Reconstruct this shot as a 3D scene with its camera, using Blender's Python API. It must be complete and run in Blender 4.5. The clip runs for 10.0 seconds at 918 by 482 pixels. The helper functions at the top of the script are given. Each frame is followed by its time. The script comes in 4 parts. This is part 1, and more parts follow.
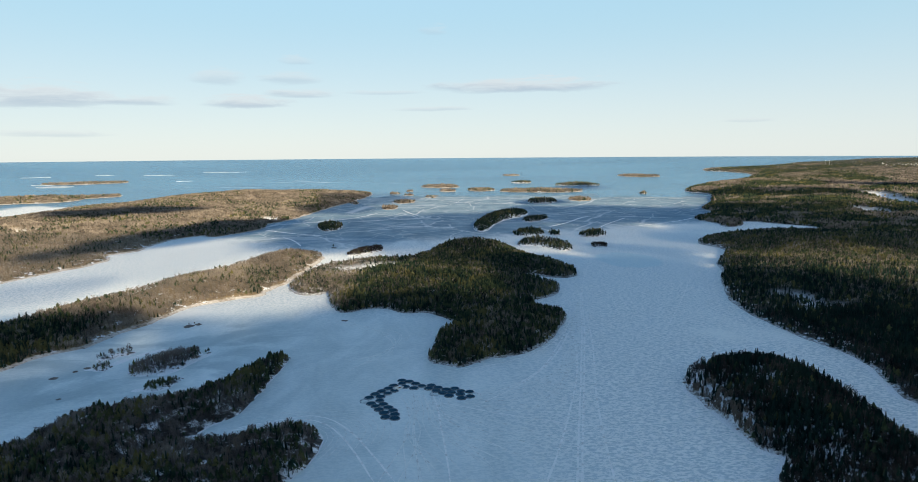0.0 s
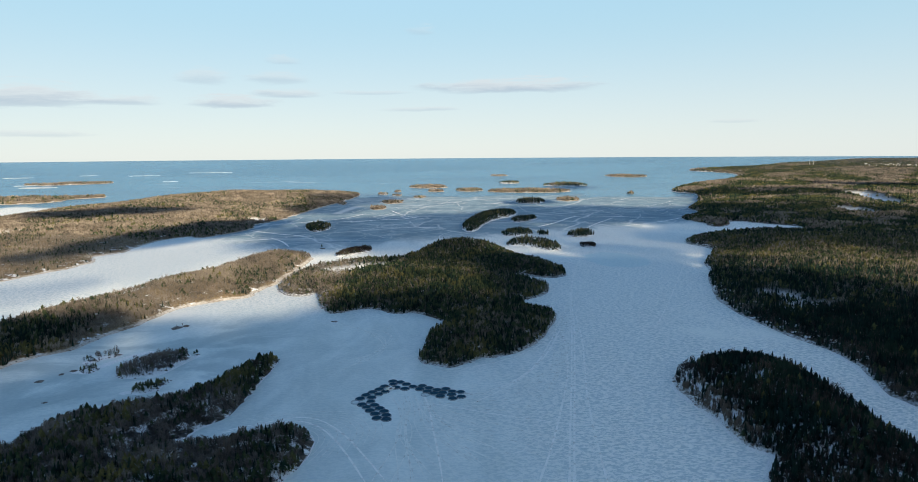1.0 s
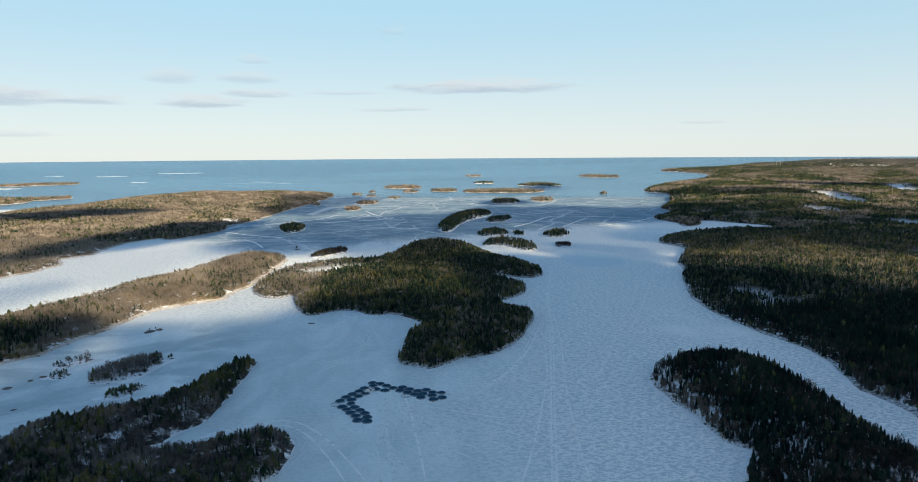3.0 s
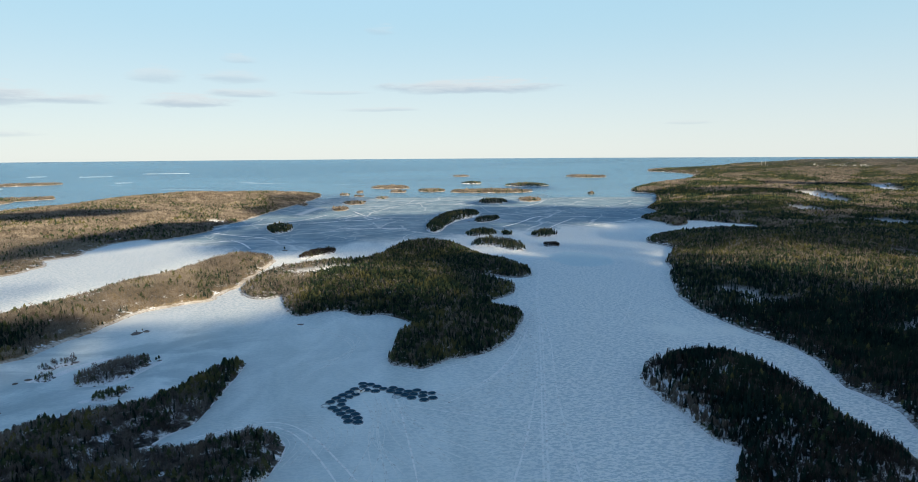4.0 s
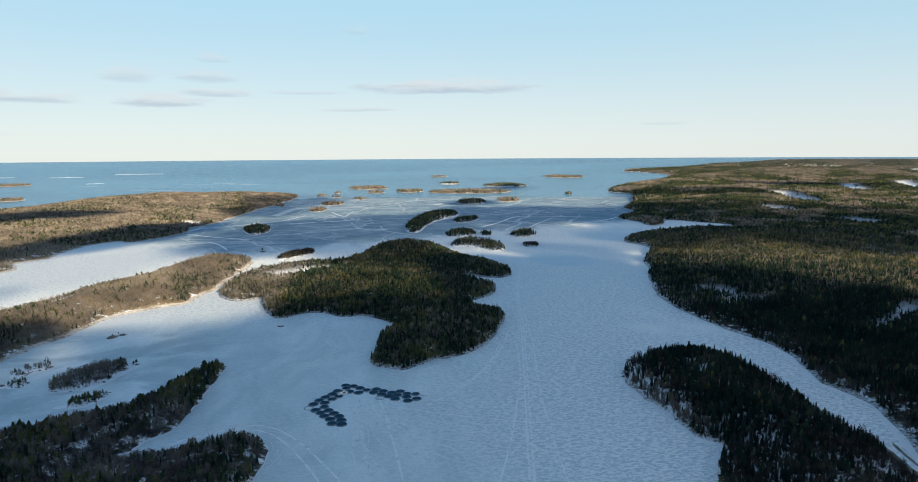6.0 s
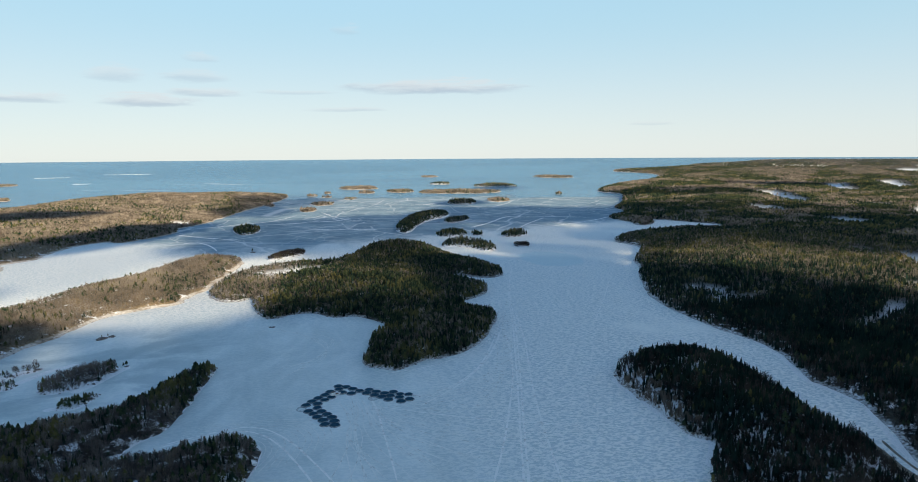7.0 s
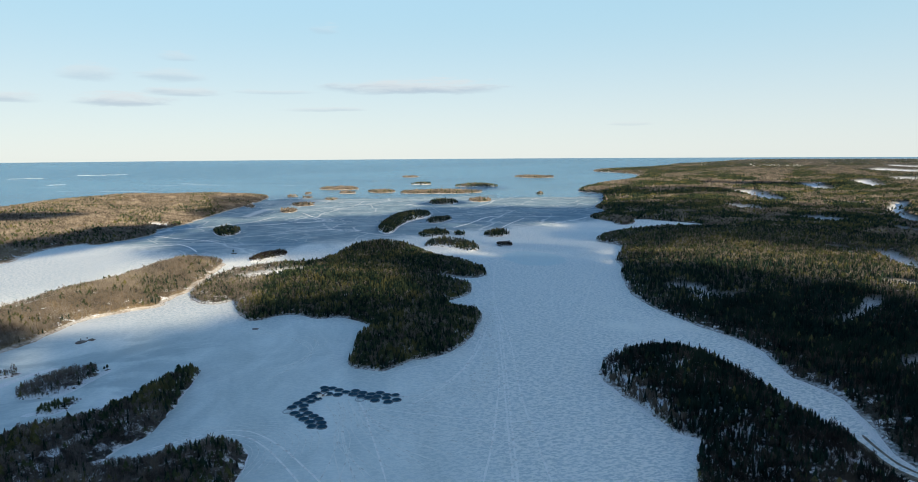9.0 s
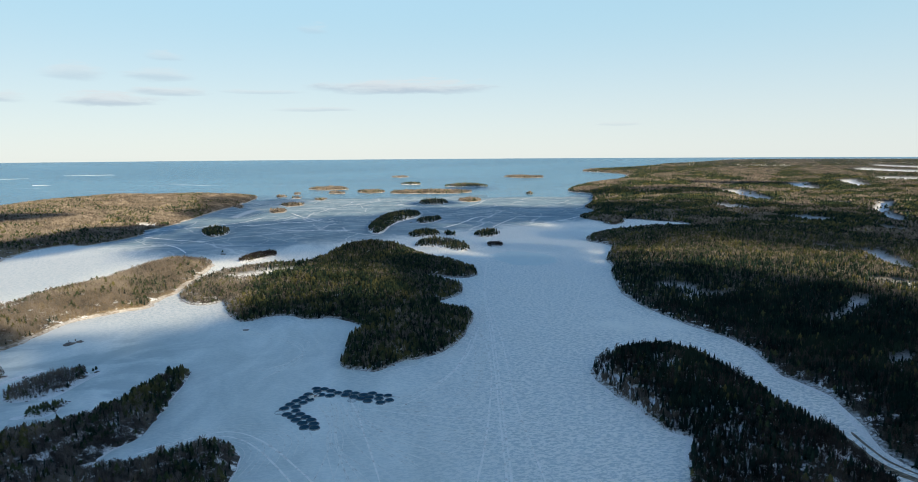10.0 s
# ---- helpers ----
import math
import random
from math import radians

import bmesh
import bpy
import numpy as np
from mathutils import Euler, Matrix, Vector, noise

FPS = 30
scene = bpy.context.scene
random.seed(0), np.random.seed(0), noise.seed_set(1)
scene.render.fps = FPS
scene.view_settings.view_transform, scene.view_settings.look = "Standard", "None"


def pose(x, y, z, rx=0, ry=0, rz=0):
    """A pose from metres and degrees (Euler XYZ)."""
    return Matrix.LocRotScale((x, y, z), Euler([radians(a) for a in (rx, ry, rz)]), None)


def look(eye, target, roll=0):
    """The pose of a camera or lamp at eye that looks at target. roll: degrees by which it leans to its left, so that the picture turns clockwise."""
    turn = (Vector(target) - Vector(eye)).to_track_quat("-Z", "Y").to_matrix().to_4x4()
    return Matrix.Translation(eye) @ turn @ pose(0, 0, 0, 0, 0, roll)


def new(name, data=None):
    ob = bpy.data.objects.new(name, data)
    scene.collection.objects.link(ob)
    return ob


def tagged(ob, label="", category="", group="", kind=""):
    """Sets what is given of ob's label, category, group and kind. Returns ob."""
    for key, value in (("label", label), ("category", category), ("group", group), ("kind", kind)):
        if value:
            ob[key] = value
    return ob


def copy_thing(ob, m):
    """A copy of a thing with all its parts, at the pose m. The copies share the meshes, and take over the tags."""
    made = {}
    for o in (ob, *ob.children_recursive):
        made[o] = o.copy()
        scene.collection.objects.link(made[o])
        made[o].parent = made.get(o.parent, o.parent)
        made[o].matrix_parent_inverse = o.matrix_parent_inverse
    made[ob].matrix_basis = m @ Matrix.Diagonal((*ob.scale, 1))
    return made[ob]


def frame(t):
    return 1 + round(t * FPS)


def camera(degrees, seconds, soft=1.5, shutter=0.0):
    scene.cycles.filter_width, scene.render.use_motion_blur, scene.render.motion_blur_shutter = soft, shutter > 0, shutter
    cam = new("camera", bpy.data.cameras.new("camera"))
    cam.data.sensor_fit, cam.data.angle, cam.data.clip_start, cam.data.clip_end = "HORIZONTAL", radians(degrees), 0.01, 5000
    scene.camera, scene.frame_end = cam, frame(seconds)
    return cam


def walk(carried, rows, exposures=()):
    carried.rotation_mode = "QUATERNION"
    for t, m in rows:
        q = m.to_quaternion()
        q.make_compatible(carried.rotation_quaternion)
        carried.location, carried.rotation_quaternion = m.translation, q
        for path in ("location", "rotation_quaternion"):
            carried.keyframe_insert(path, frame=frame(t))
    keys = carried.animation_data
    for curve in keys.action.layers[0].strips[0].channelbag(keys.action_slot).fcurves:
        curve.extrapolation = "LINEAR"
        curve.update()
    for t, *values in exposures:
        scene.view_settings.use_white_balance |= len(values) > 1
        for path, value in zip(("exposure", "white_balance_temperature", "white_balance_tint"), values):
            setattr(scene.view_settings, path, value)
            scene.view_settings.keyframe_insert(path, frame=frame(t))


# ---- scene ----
# ================= camera =================
cam = camera(71.04, 10.0, soft=0.9)
# seconds, x, y, z, yaw, pitch, roll
ROWS = [
    (0.0, 0.00, 0.00, 200.00, -0.058, -7.780, 0.422),
    (0.5, -1.31, 0.13, 200.01, -0.593, -7.772, 0.413),
    (1.0, -2.59, 0.25, 200.01, -1.157, -7.765, 0.404),
    (1.5, -3.84, 0.38, 200.02, -1.737, -7.758, 0.397),
    (2.0, -5.08, 0.51, 200.03, -2.325, -7.752, 0.390),
    (2.5, -6.30, 0.64, 200.03, -2.913, -7.746, 0.384),
    (3.0, -7.50, 0.78, 200.04, -3.496, -7.740, 0.378),
    (3.5, -8.69, 0.92, 200.05, -4.066, -7.735, 0.373),
    (4.0, -9.86, 1.05, 200.05, -4.621, -7.731, 0.369),
    (4.5, -11.03, 1.19, 200.06, -5.157, -7.726, 0.366),
    (5.0, -12.18, 1.34, 200.07, -5.672, -7.723, 0.364),
    (5.5, -13.33, 1.48, 200.07, -6.167, -7.719, 0.362),
    (6.0, -14.48, 1.63, 200.08, -6.643, -7.716, 0.361),
    (6.5, -15.63, 1.77, 200.08, -7.100, -7.714, 0.360),
    (7.0, -16.77, 1.92, 200.09, -7.542, -7.712, 0.361),
    (7.5, -17.92, 2.07, 200.10, -7.975, -7.710, 0.362),
    (8.0, -19.08, 2.23, 200.10, -8.403, -7.709, 0.363),
    (8.5, -20.24, 2.38, 200.11, -8.833, -7.709, 0.366),
    (9.0, -21.41, 2.54, 200.11, -9.274, -7.708, 0.369),
    (9.5, -22.59, 2.70, 200.12, -9.736, -7.709, 0.373),
    (10.0, -23.79, 2.86, 200.12, -10.228, -7.709, 0.378),
]
walk(cam, [(t, pose(x, y, z, 90 + pitch, roll, yaw)) for t, x, y, z, yaw, pitch, roll in ROWS],
     [(0.0, 0.90, 5750, 4), (10.0, 0.90, 5750, 4)])

# ================= sky, sun, exposure =================
SUN_AZ, SUN_EL = radians(155), radians(17)          # from straight ahead towards the right; low winter sun behind the camera
TO_SUN = Vector((math.sin(SUN_AZ) * math.cos(SUN_EL), math.cos(SUN_AZ) * math.cos(SUN_EL), math.sin(SUN_EL)))
SKY_STRENGTH, SUN_STRENGTH = 0.09, 5.0


def wire(tree, kind, inputs=(), **props):
    """A node with its properties and inputs; an input is a value or another node's socket."""
    n = tree.nodes.new(kind)
    for key, value in props.items():
        setattr(n, key, value)
    for key, value in dict(inputs).items():
        if isinstance(value, bpy.types.NodeSocket):
            tree.links.new(value, n.inputs[key])
        else:
            n.inputs[key].default_value = value
    return n


def maths(tree, op, a, b=0.0, c=0.0, clamp=False):
    return wire(tree, "ShaderNodeMath", {0: a, 1: b, 2: c}, operation=op, use_clamp=clamp).outputs[0]


def ramp01(tree, value, low, high):
    return wire(tree, "ShaderNodeMapRange", {0: value, 1: low, 2: high, 3: 0.0, 4: 1.0}, interpolation_type="SMOOTHSTEP").outputs[0]


def blend(tree, factor, a, b):
    n = wire(tree, "ShaderNodeMix", {0: factor}, data_type="RGBA")
    for i, value in ((6, a), (7, b)):
        if isinstance(value, bpy.types.NodeSocket):
            tree.links.new(value, n.inputs[i])
        else:
            n.inputs[i].default_value = (*value, 1)
    return n.outputs[2]


world = bpy.data.worlds.new("winter_sky")
scene.world = world
world.use_nodes = True
wt = world.node_tree
wt.nodes.clear()
sky = wire(wt, "ShaderNodeTexSky", sky_type="NISHITA", sun_disc=False, sun_elevation=SUN_EL, sun_rotation=SUN_AZ,
           air_density=1.0, dust_density=0.15, ozone_density=1.3, altitude=200)
way = wire(wt, "ShaderNodeTexCoord").outputs["Generated"]
sep = wire(wt, "ShaderNodeSeparateXYZ", {0: way})
azimuth = maths(wt, "MULTIPLY", maths(wt, "ARCTAN2", sep.outputs[0], sep.outputs[1]), 57.2958)
height = maths(wt, "MULTIPLY", maths(wt, "ARCSINE", sep.outputs[2]), 57.2958)
flat = wire(wt, "ShaderNodeCombineXYZ", {0: maths(wt, "MULTIPLY", azimuth, 0.16), 1: height, 2: 0.0}).outputs[0]
rag = wire(wt, "ShaderNodeTexNoise", {"Vector": flat, "Scale": 1.5, "Detail": 7.0, "Roughness": 0.66, "Distortion": 0.4}).outputs[0]
rag = maths(wt, "SUBTRACT", rag, 0.5)
# thin stratus streaks: azimuth, height, half length, half thickness (degrees), density
STREAKS = [(5.5, 5.6, 8.0, 0.6, 0.8), (-17.9, 4.2, 3.8, 0.52, 0.75), (-33.0, 4.2, 6.2, 0.85, 0.75), (-26.2, 4.2, 3.4, 0.42, 0.6), (-13.4, 5.0, 3.0, 0.35, 0.6),
           (-20.2, 6.1, 2.3, 0.55, 0.4), (-14.2, 6.2, 2.8, 0.5, 0.4), (-13.6, 7.7, 1.6, 0.35, 0.35), (-6.6, 5.2, 3.4, 0.2, 0.4), (-2.4, 3.8, 3.8, 0.2, 0.4),
           (-32.0, 1.6, 4.2, 0.26, 0.35), (-2.0, 10.3, 1.4, 0.4, 0.25), (6.8, 13.9, 1.6, 0.25, 0.4), (-37.5, 4.9, 3.0, 0.7, 0.6), (24.0, 2.4, 2.0, 0.15, 0.25)]
haze = maths(wt, "MULTIPLY", ramp01(wt, height, 30.0, 10.0), 0.92)
colour = blend(wt, haze, sky.outputs[0], blend(wt, ramp01(wt, height, -1.0, 13.0), (4.95, 4.74, 4.3), (3.12, 4.15, 4.5)))
for a, e, w, h, density in STREAKS:
    u = maths(wt, "DIVIDE", maths(wt, "SUBTRACT", azimuth, a), w)
    v = maths(wt, "DIVIDE", maths(wt, "SUBTRACT", height, e), h)
    v = maths(wt, "ADD", v, maths(wt, "MULTIPLY", rag, 2.6))
    low = maths(wt, "MULTIPLY", v, maths(wt, "MULTIPLY_ADD", ramp01(wt, v, -0.2, 0.1), -0.45, 1.15))
    r2 = maths(wt, "ADD", maths(wt, "MULTIPLY", u, u), maths(wt, "MULTIPLY", low, low))
    body = ramp01(wt, maths(wt, "MULTIPLY_ADD", rag, 2.2, r2), 1.25, 0.0)
    tone = blend(wt, ramp01(wt, v, -0.7, 0.9), (2.95, 3.2, 3.5), (4.75, 4.5, 4.25))
    colour = blend(wt, maths(wt, "MULTIPLY", body, density), colour, tone)
back = wire(wt, "ShaderNodeBackground", {0: colour, 1: SKY_STRENGTH})
wt.links.new(back.outputs[0], wire(wt, "ShaderNodeOutputWorld").inputs[0])

lamp = bpy.data.lights.new("sun", "SUN")
lamp.energy, lamp.angle, lamp.color = SUN_STRENGTH, radians(0.53), (1.0, 0.75, 0.47)
new("sun", lamp).matrix_world = look(tuple(TO_SUN * 3000), (0, 0, 0))

# ================= materials =================


def material(name, build):
    m = bpy.data.materials.new(name)
    m.use_nodes = True
    t = m.node_tree
    t.nodes.clear()
    shader = build(t)
    t.links.new(shader, wire(t, "ShaderNodeOutputMaterial").inputs[0])
    return m


def metres(t):
    return wire(t, "ShaderNodeTexCoord").outputs["Object"]


def noise_at(t, size, detail=4.0, rough=0.55, stretch=None, turn=0.0, warp=0.0):
    """Noise whose blotches are about size metres across."""
    v = metres(t)
    if stretch:
        v = wire(t, "ShaderNodeMapping", {"Vector": v, "Rotation": (0, 0, radians(turn)), "Scale": stretch}).outputs[0]
    return wire(t, "ShaderNodeTexNoise", {"Vector": v, "Scale": 1.0 / size, "Detail": detail, "Roughness": rough, "Distortion": warp}).outputs[0]


def surface(t, colour, rough=0.8, bump=None, distance=0.3, strength=0.6, metal=0.0, specular=0.3):
    n = wire(t, "ShaderNodeBsdfPrincipled", {"Roughness": rough, "Metallic": metal, "Specular IOR Level": specular})
    if isinstance(colour, bpy.types.NodeSocket):
        t.links.new(colour, n.inputs["Base Color"])
    else:
        n.inputs["Base Color"].default_value = (*colour, 1)
    if bump is not None:
        b = wire(t, "ShaderNodeBump", {"Height": bump, "Distance": distance, "Strength": strength})
        t.links.new(b.outputs[0], n.inputs["Normal"])
    return n.outputs[0]


def speckled(name, dark, light, size, rough=0.85, fine=None, distance=0.05, metal=0.0, specular=0.3):
    """Two tones in blotches of the given size, with a finer grain over them."""
    def build(t):
        a = ramp01(t, noise_at(t, size), 0.3, 0.7)
        g = noise_at(t, (fine or size / 6))
        c = blend(t, a, dark, light)
        c = blend(t, ramp01(t, g, 0.45, 0.75), c, [0.6 * v for v in dark])
        return surface(t, c, rough, g, distance, metal=metal, specular=specular)
    return material(name, build)


def foliage(name, dark, light, odd, size=9.0, through_light=0.42, swing=0.35):
    """Crowns: tone by stand, by tree and by twig; thin foliage also lets light through."""
    def build(t):
        isle = wire(t, "ShaderNodeNewGeometry").outputs["Random Per Island"]
        c = blend(t, ramp01(t, noise_at(t, size, 3.0), 0.35, 0.65), dark, light)
        c = blend(t, ramp01(t, noise_at(t, 45.0, 3.0), 0.45, 0.7), c, odd)
        c = blend(t, maths(t, "MULTIPLY", isle, swing), c, [0.5 * v for v in dark])
        leaf = wire(t, "ShaderNodeBsdfTranslucent", {"Color": c}).outputs[0]
        return wire(t, "ShaderNodeMixShader", {0: through_light, 1: surface(t, c, 0.9, specular=0.1), 2: leaf}).outputs[0]
    return material(name, build)


def build_ice(t):
    at = metres(t)
    xyz = wire(t, "ShaderNodeSeparateXYZ", {0: at})
    x, y = xyz.outputs[0], xyz.outputs[1]
    far = wire(t, "ShaderNodeVectorMath", {0: at}, operation="LENGTH").outputs["Value"]
    broad = noise_at(t, 220.0, 4.0)
    patch = noise_at(t, 60.0, 5.0, 0.6, (1.0, 0.45, 1.0), 15, 0.6)
    ripple = noise_at(t, 2.5, 3.0, 0.6, (0.55, 1.0, 1.0), -12, 0.5)
    fine = noise_at(t, 1.1, 3.0, 0.6, (0.5, 1.0, 1.0), -20, 0.6)
    ripple = maths(t, "MULTIPLY_ADD", fine, 0.38, maths(t, "MULTIPLY", ripple, 0.62))
    grain = noise_at(t, 1.6, 3.0)
    # wind-packed snow with darker glazed hollows
    snow = blend(t, ramp01(t, ripple, 0.43, 0.56), (0.60, 0.67, 0.68), (0.94, 0.94, 0.90))
    glaze = blend(t, ramp01(t, patch, 0.3, 0.7), (0.53, 0.62, 0.62), (0.82, 0.88, 0.86))
    smooth = ramp01(t, maths(t, "MULTIPLY_ADD", broad, 260.0, maths(t, "MULTIPLY", x, -1.0)), -20.0, 190.0)
    smooth = maths(t, "MULTIPLY", smooth, ramp01(t, y, 900.0, 720.0))
    snow = blend(t, maths(t, "MULTIPLY", smooth, 0.75), snow, glaze)
    snow = blend(t, ramp01(t, broad, 0.55, 0.75), snow, (0.93, 0.94, 0.89))
    bay = maths(t, "MULTIPLY", ramp01(t, x, -120.0, -230.0), maths(t, "MULTIPLY", ramp01(t, y, 430.0, 520.0), ramp01(t, y, 800.0, 700.0)))
    bay = maths(t, "MULTIPLY", bay, ramp01(t, noise_at(t, 75.0, 5.0, 0.6, (0.6, 1.0, 1.0), 30, 0.8), 0.43, 0.58))
    snow = blend(t, maths(t, "MULTIPLY", bay, 0.5), snow, (0.30, 0.40, 0.43))
    oval_way = maths(t, "ADD", maths(t, "POWER", maths(t, "DIVIDE", maths(t, "SUBTRACT", x, 318.0), 62.0), 2.0), maths(t, "POWER", maths(t, "DIVIDE", maths(t, "SUBTRACT", y, 1190.0), 95.0), 2.0))
    oval_way = maths(t, "MULTIPLY_ADD", maths(t, "SUBTRACT", patch, 0.5), 1.6, oval_way)
    snow = blend(t, maths(t, "MULTIPLY", ramp01(t, oval_way, 1.0, 0.55), 0.6), snow, (0.60, 0.74, 0.76))
    # bare grey ice farther out, with white pressure cracks
    bent = wire(t, "ShaderNodeTexNoise", {"Vector": at, "Scale": 0.006, "Detail": 4.0})
    shift = wire(t, "ShaderNodeVectorMath", {0: bent.outputs["Color"], 1: (70.0, 70.0, 0.0)}, operation="MULTIPLY").outputs[0]
    warped = wire(t, "ShaderNodeVectorMath", {0: at, 1: shift}, operation="ADD").outputs[0]
    lines = 0.0
    for size, width, gain in ((330.0, 0.010, 0.6), (140.0, 0.016, 0.5), (70.0, 0.03, 0.25)):
        m = wire(t, "ShaderNodeMapping", {"Vector": warped, "Scale": (0.75 / size, 1.0 / size, 0.0), "Rotation": (0, 0, radians(20))}).outputs[0]
        d = wire(t, "ShaderNodeTexVoronoi", {"Vector": m, "Scale": 1.0, "Randomness": 1.0}, feature="DISTANCE_TO_EDGE").outputs["Distance"]
        lines = maths(t, "MAXIMUM", lines, maths(t, "MULTIPLY", ramp01(t, d, width, width * 0.25), gain))
    drift = ramp01(t, noise_at(t, 130.0, 6.0, 0.6, (0.25, 1.0, 1.0), -8, 0.8), 0.50, 0.72)
    bare = blend(t, ramp01(t, patch, 0.3, 0.7), (0.16, 0.245, 0.31), (0.25, 0.35, 0.42))
    bare = blend(t, maths(t, "MULTIPLY", drift, 0.4), bare, (0.72, 0.78, 0.81))
    bare = blend(t, maths(t, "MULTIPLY", lines, 0.85), bare, (0.92, 0.92, 0.91))
    edge = maths(t, "MULTIPLY_ADD", x, -0.5, maths(t, "MULTIPLY_ADD", maths(t, "MINIMUM", maths(t, "ADD", x, 350.0), 0.0), 1.6, y))
    edge = maths(t, "MULTIPLY_ADD", maths(t, "SUBTRACT", patch, 0.5), 320.0, edge)
    ice = blend(t, ramp01(t, edge, 1430.0, 1600.0), snow, bare)
    # open lake beyond the ice edge
    sea_edge = maths(t, "MULTIPLY_ADD", maths(t, "SUBTRACT", broad, 0.5), 450.0, far)
    sea = ramp01(t, sea_edge, 2800.0, 2890.0)
    floe = ramp01(t, noise_at(t, 260.0, 5.0, 0.6, (0.18, 1.0, 1.0), 4, 0.5), 0.66, 0.7)
    floe = maths(t, "MULTIPLY", floe, ramp01(t, far, 3900.0, 3500.0))
    wet = blend(t, ramp01(t, noise_at(t, 500.0, 4.0, 0.5, (0.3, 1.0, 1.0)), 0.35, 0.65), (0.06, 0.158, 0.245), (0.092, 0.21, 0.305))
    wet = blend(t, maths(t, "MULTIPLY", floe, 0.8), wet, (0.62, 0.68, 0.72))
    colour = blend(t, sea, ice, wet)
    relief = maths(t, "ADD", maths(t, "MULTIPLY", ripple, 0.8), maths(t, "MULTIPLY", grain, 0.2))
    n = wire(t, "ShaderNodeBsdfPrincipled", {"Base Color": colour, "Specular IOR Level": maths(t, "MULTIPLY_ADD", sea, 0.25, 0.25)})
    rough = maths(t, "MULTIPLY_ADD", sea, -0.55, 0.8)
    t.links.new(rough, n.inputs["Roughness"])
    b = wire(t, "ShaderNodeBump", {"Height": relief, "Distance": 0.8, "Strength": 0.7})
    t.links.new(b.outputs[0], n.inputs["Normal"])
    return n.outputs[0]


def forest_floor(name, dark, light, snow_share, rim_dark, rim_light, rim_width=11.5):
    """Litter, rock and old snow; reeds and drifted snow at the shore, clean snow in clearings."""
    def build(t):
        shore = wire(t, "ShaderNodeAttribute", attribute_name="shore").outputs["Fac"]
        clear = wire(t, "ShaderNodeAttribute", attribute_name="clearing").outputs["Fac"]
        n1, n2, n3 = noise_at(t, 14.0, 5.0, 0.65), noise_at(t, 2.5, 4.0), noise_at(t, 40.0, 4.0)
        c = blend(t, ramp01(t, n2, 0.35, 0.65), dark, light)
        near_shore = maths(t, "MULTIPLY", ramp01(t, shore, 50.0, 8.0), 0.075)
        snowy = ramp01(t, maths(t, "ADD", n1, near_shore), 0.70 - 0.5 * snow_share, 0.78 - 0.5 * snow_share)
        c = blend(t, snowy, c, (0.86, 0.88, 0.90))
        rim = ramp01(t, maths(t, "MULTIPLY_ADD", n1, 9.0, shore), rim_width, rim_width - 3.0)
        reeds = blend(t, ramp01(t, n2, 0.3, 0.7), rim_dark, rim_light)
        c = blend(t, maths(t, "MULTIPLY", rim, ramp01(t, n3, 0.25, 0.55)), c, reeds)
        c = blend(t, maths(t, "MULTIPLY", clear, ramp01(t, n2, 0.2, 0.5)), c, (0.88, 0.90, 0.92))
        return surface(t, c, 0.9, n2, 0.6)
    return material(name, build)


def build_cloud(t):
    rim = wire(t, "ShaderNodeAttribute", attribute_name="rim").outputs["Fac"]
    thick = ramp01(t, maths(t, "MULTIPLY_ADD", noise_at(t, 130.0, 4.0), 0.7, rim), 1.29, 1.04)
    thick = maths(t, "MULTIPLY", thick, wire(t, "ShaderNodeAttribute", attribute_name="veil").outputs["Fac"])
    body = wire(t, "ShaderNodeBsdfDiffuse", {0: (0.85, 0.85, 0.87, 1)}).outputs[0]
    return wire(t, "ShaderNodeMixShader", {0: thick, 1: wire(t, "ShaderNodeBsdfTransparent").outputs[0], 2: body}).outputs[0]


ICE = material("frozen_lake", build_ice)
FLOOR_ISLET = forest_floor("snowy_islet_floor", (0.05, 0.045, 0.04), (0.13, 0.11, 0.09), 0.42, (0.62, 0.65, 0.68), (0.88, 0.90, 0.91), 6.5)
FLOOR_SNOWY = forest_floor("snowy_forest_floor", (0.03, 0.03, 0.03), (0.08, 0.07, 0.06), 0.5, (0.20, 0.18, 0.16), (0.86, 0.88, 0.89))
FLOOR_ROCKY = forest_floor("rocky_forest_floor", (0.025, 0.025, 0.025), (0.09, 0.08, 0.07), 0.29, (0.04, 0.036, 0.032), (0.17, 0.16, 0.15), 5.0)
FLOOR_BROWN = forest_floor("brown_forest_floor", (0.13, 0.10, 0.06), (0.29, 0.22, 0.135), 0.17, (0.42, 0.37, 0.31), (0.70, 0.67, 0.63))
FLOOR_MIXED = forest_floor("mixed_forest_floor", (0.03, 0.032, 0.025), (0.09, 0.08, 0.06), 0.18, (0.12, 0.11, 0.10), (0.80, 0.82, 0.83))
SPRUCE = foliage("spruce_needles", (0.006, 0.016, 0.015), (0.019, 0.043, 0.034), (0.036, 0.056, 0.036), through_light=0.15)
PINE = foliage("pine_needles", (0.018, 0.042, 0.030), (0.098, 0.120, 0.056), (0.215, 0.188, 0.072), through_light=0.42)
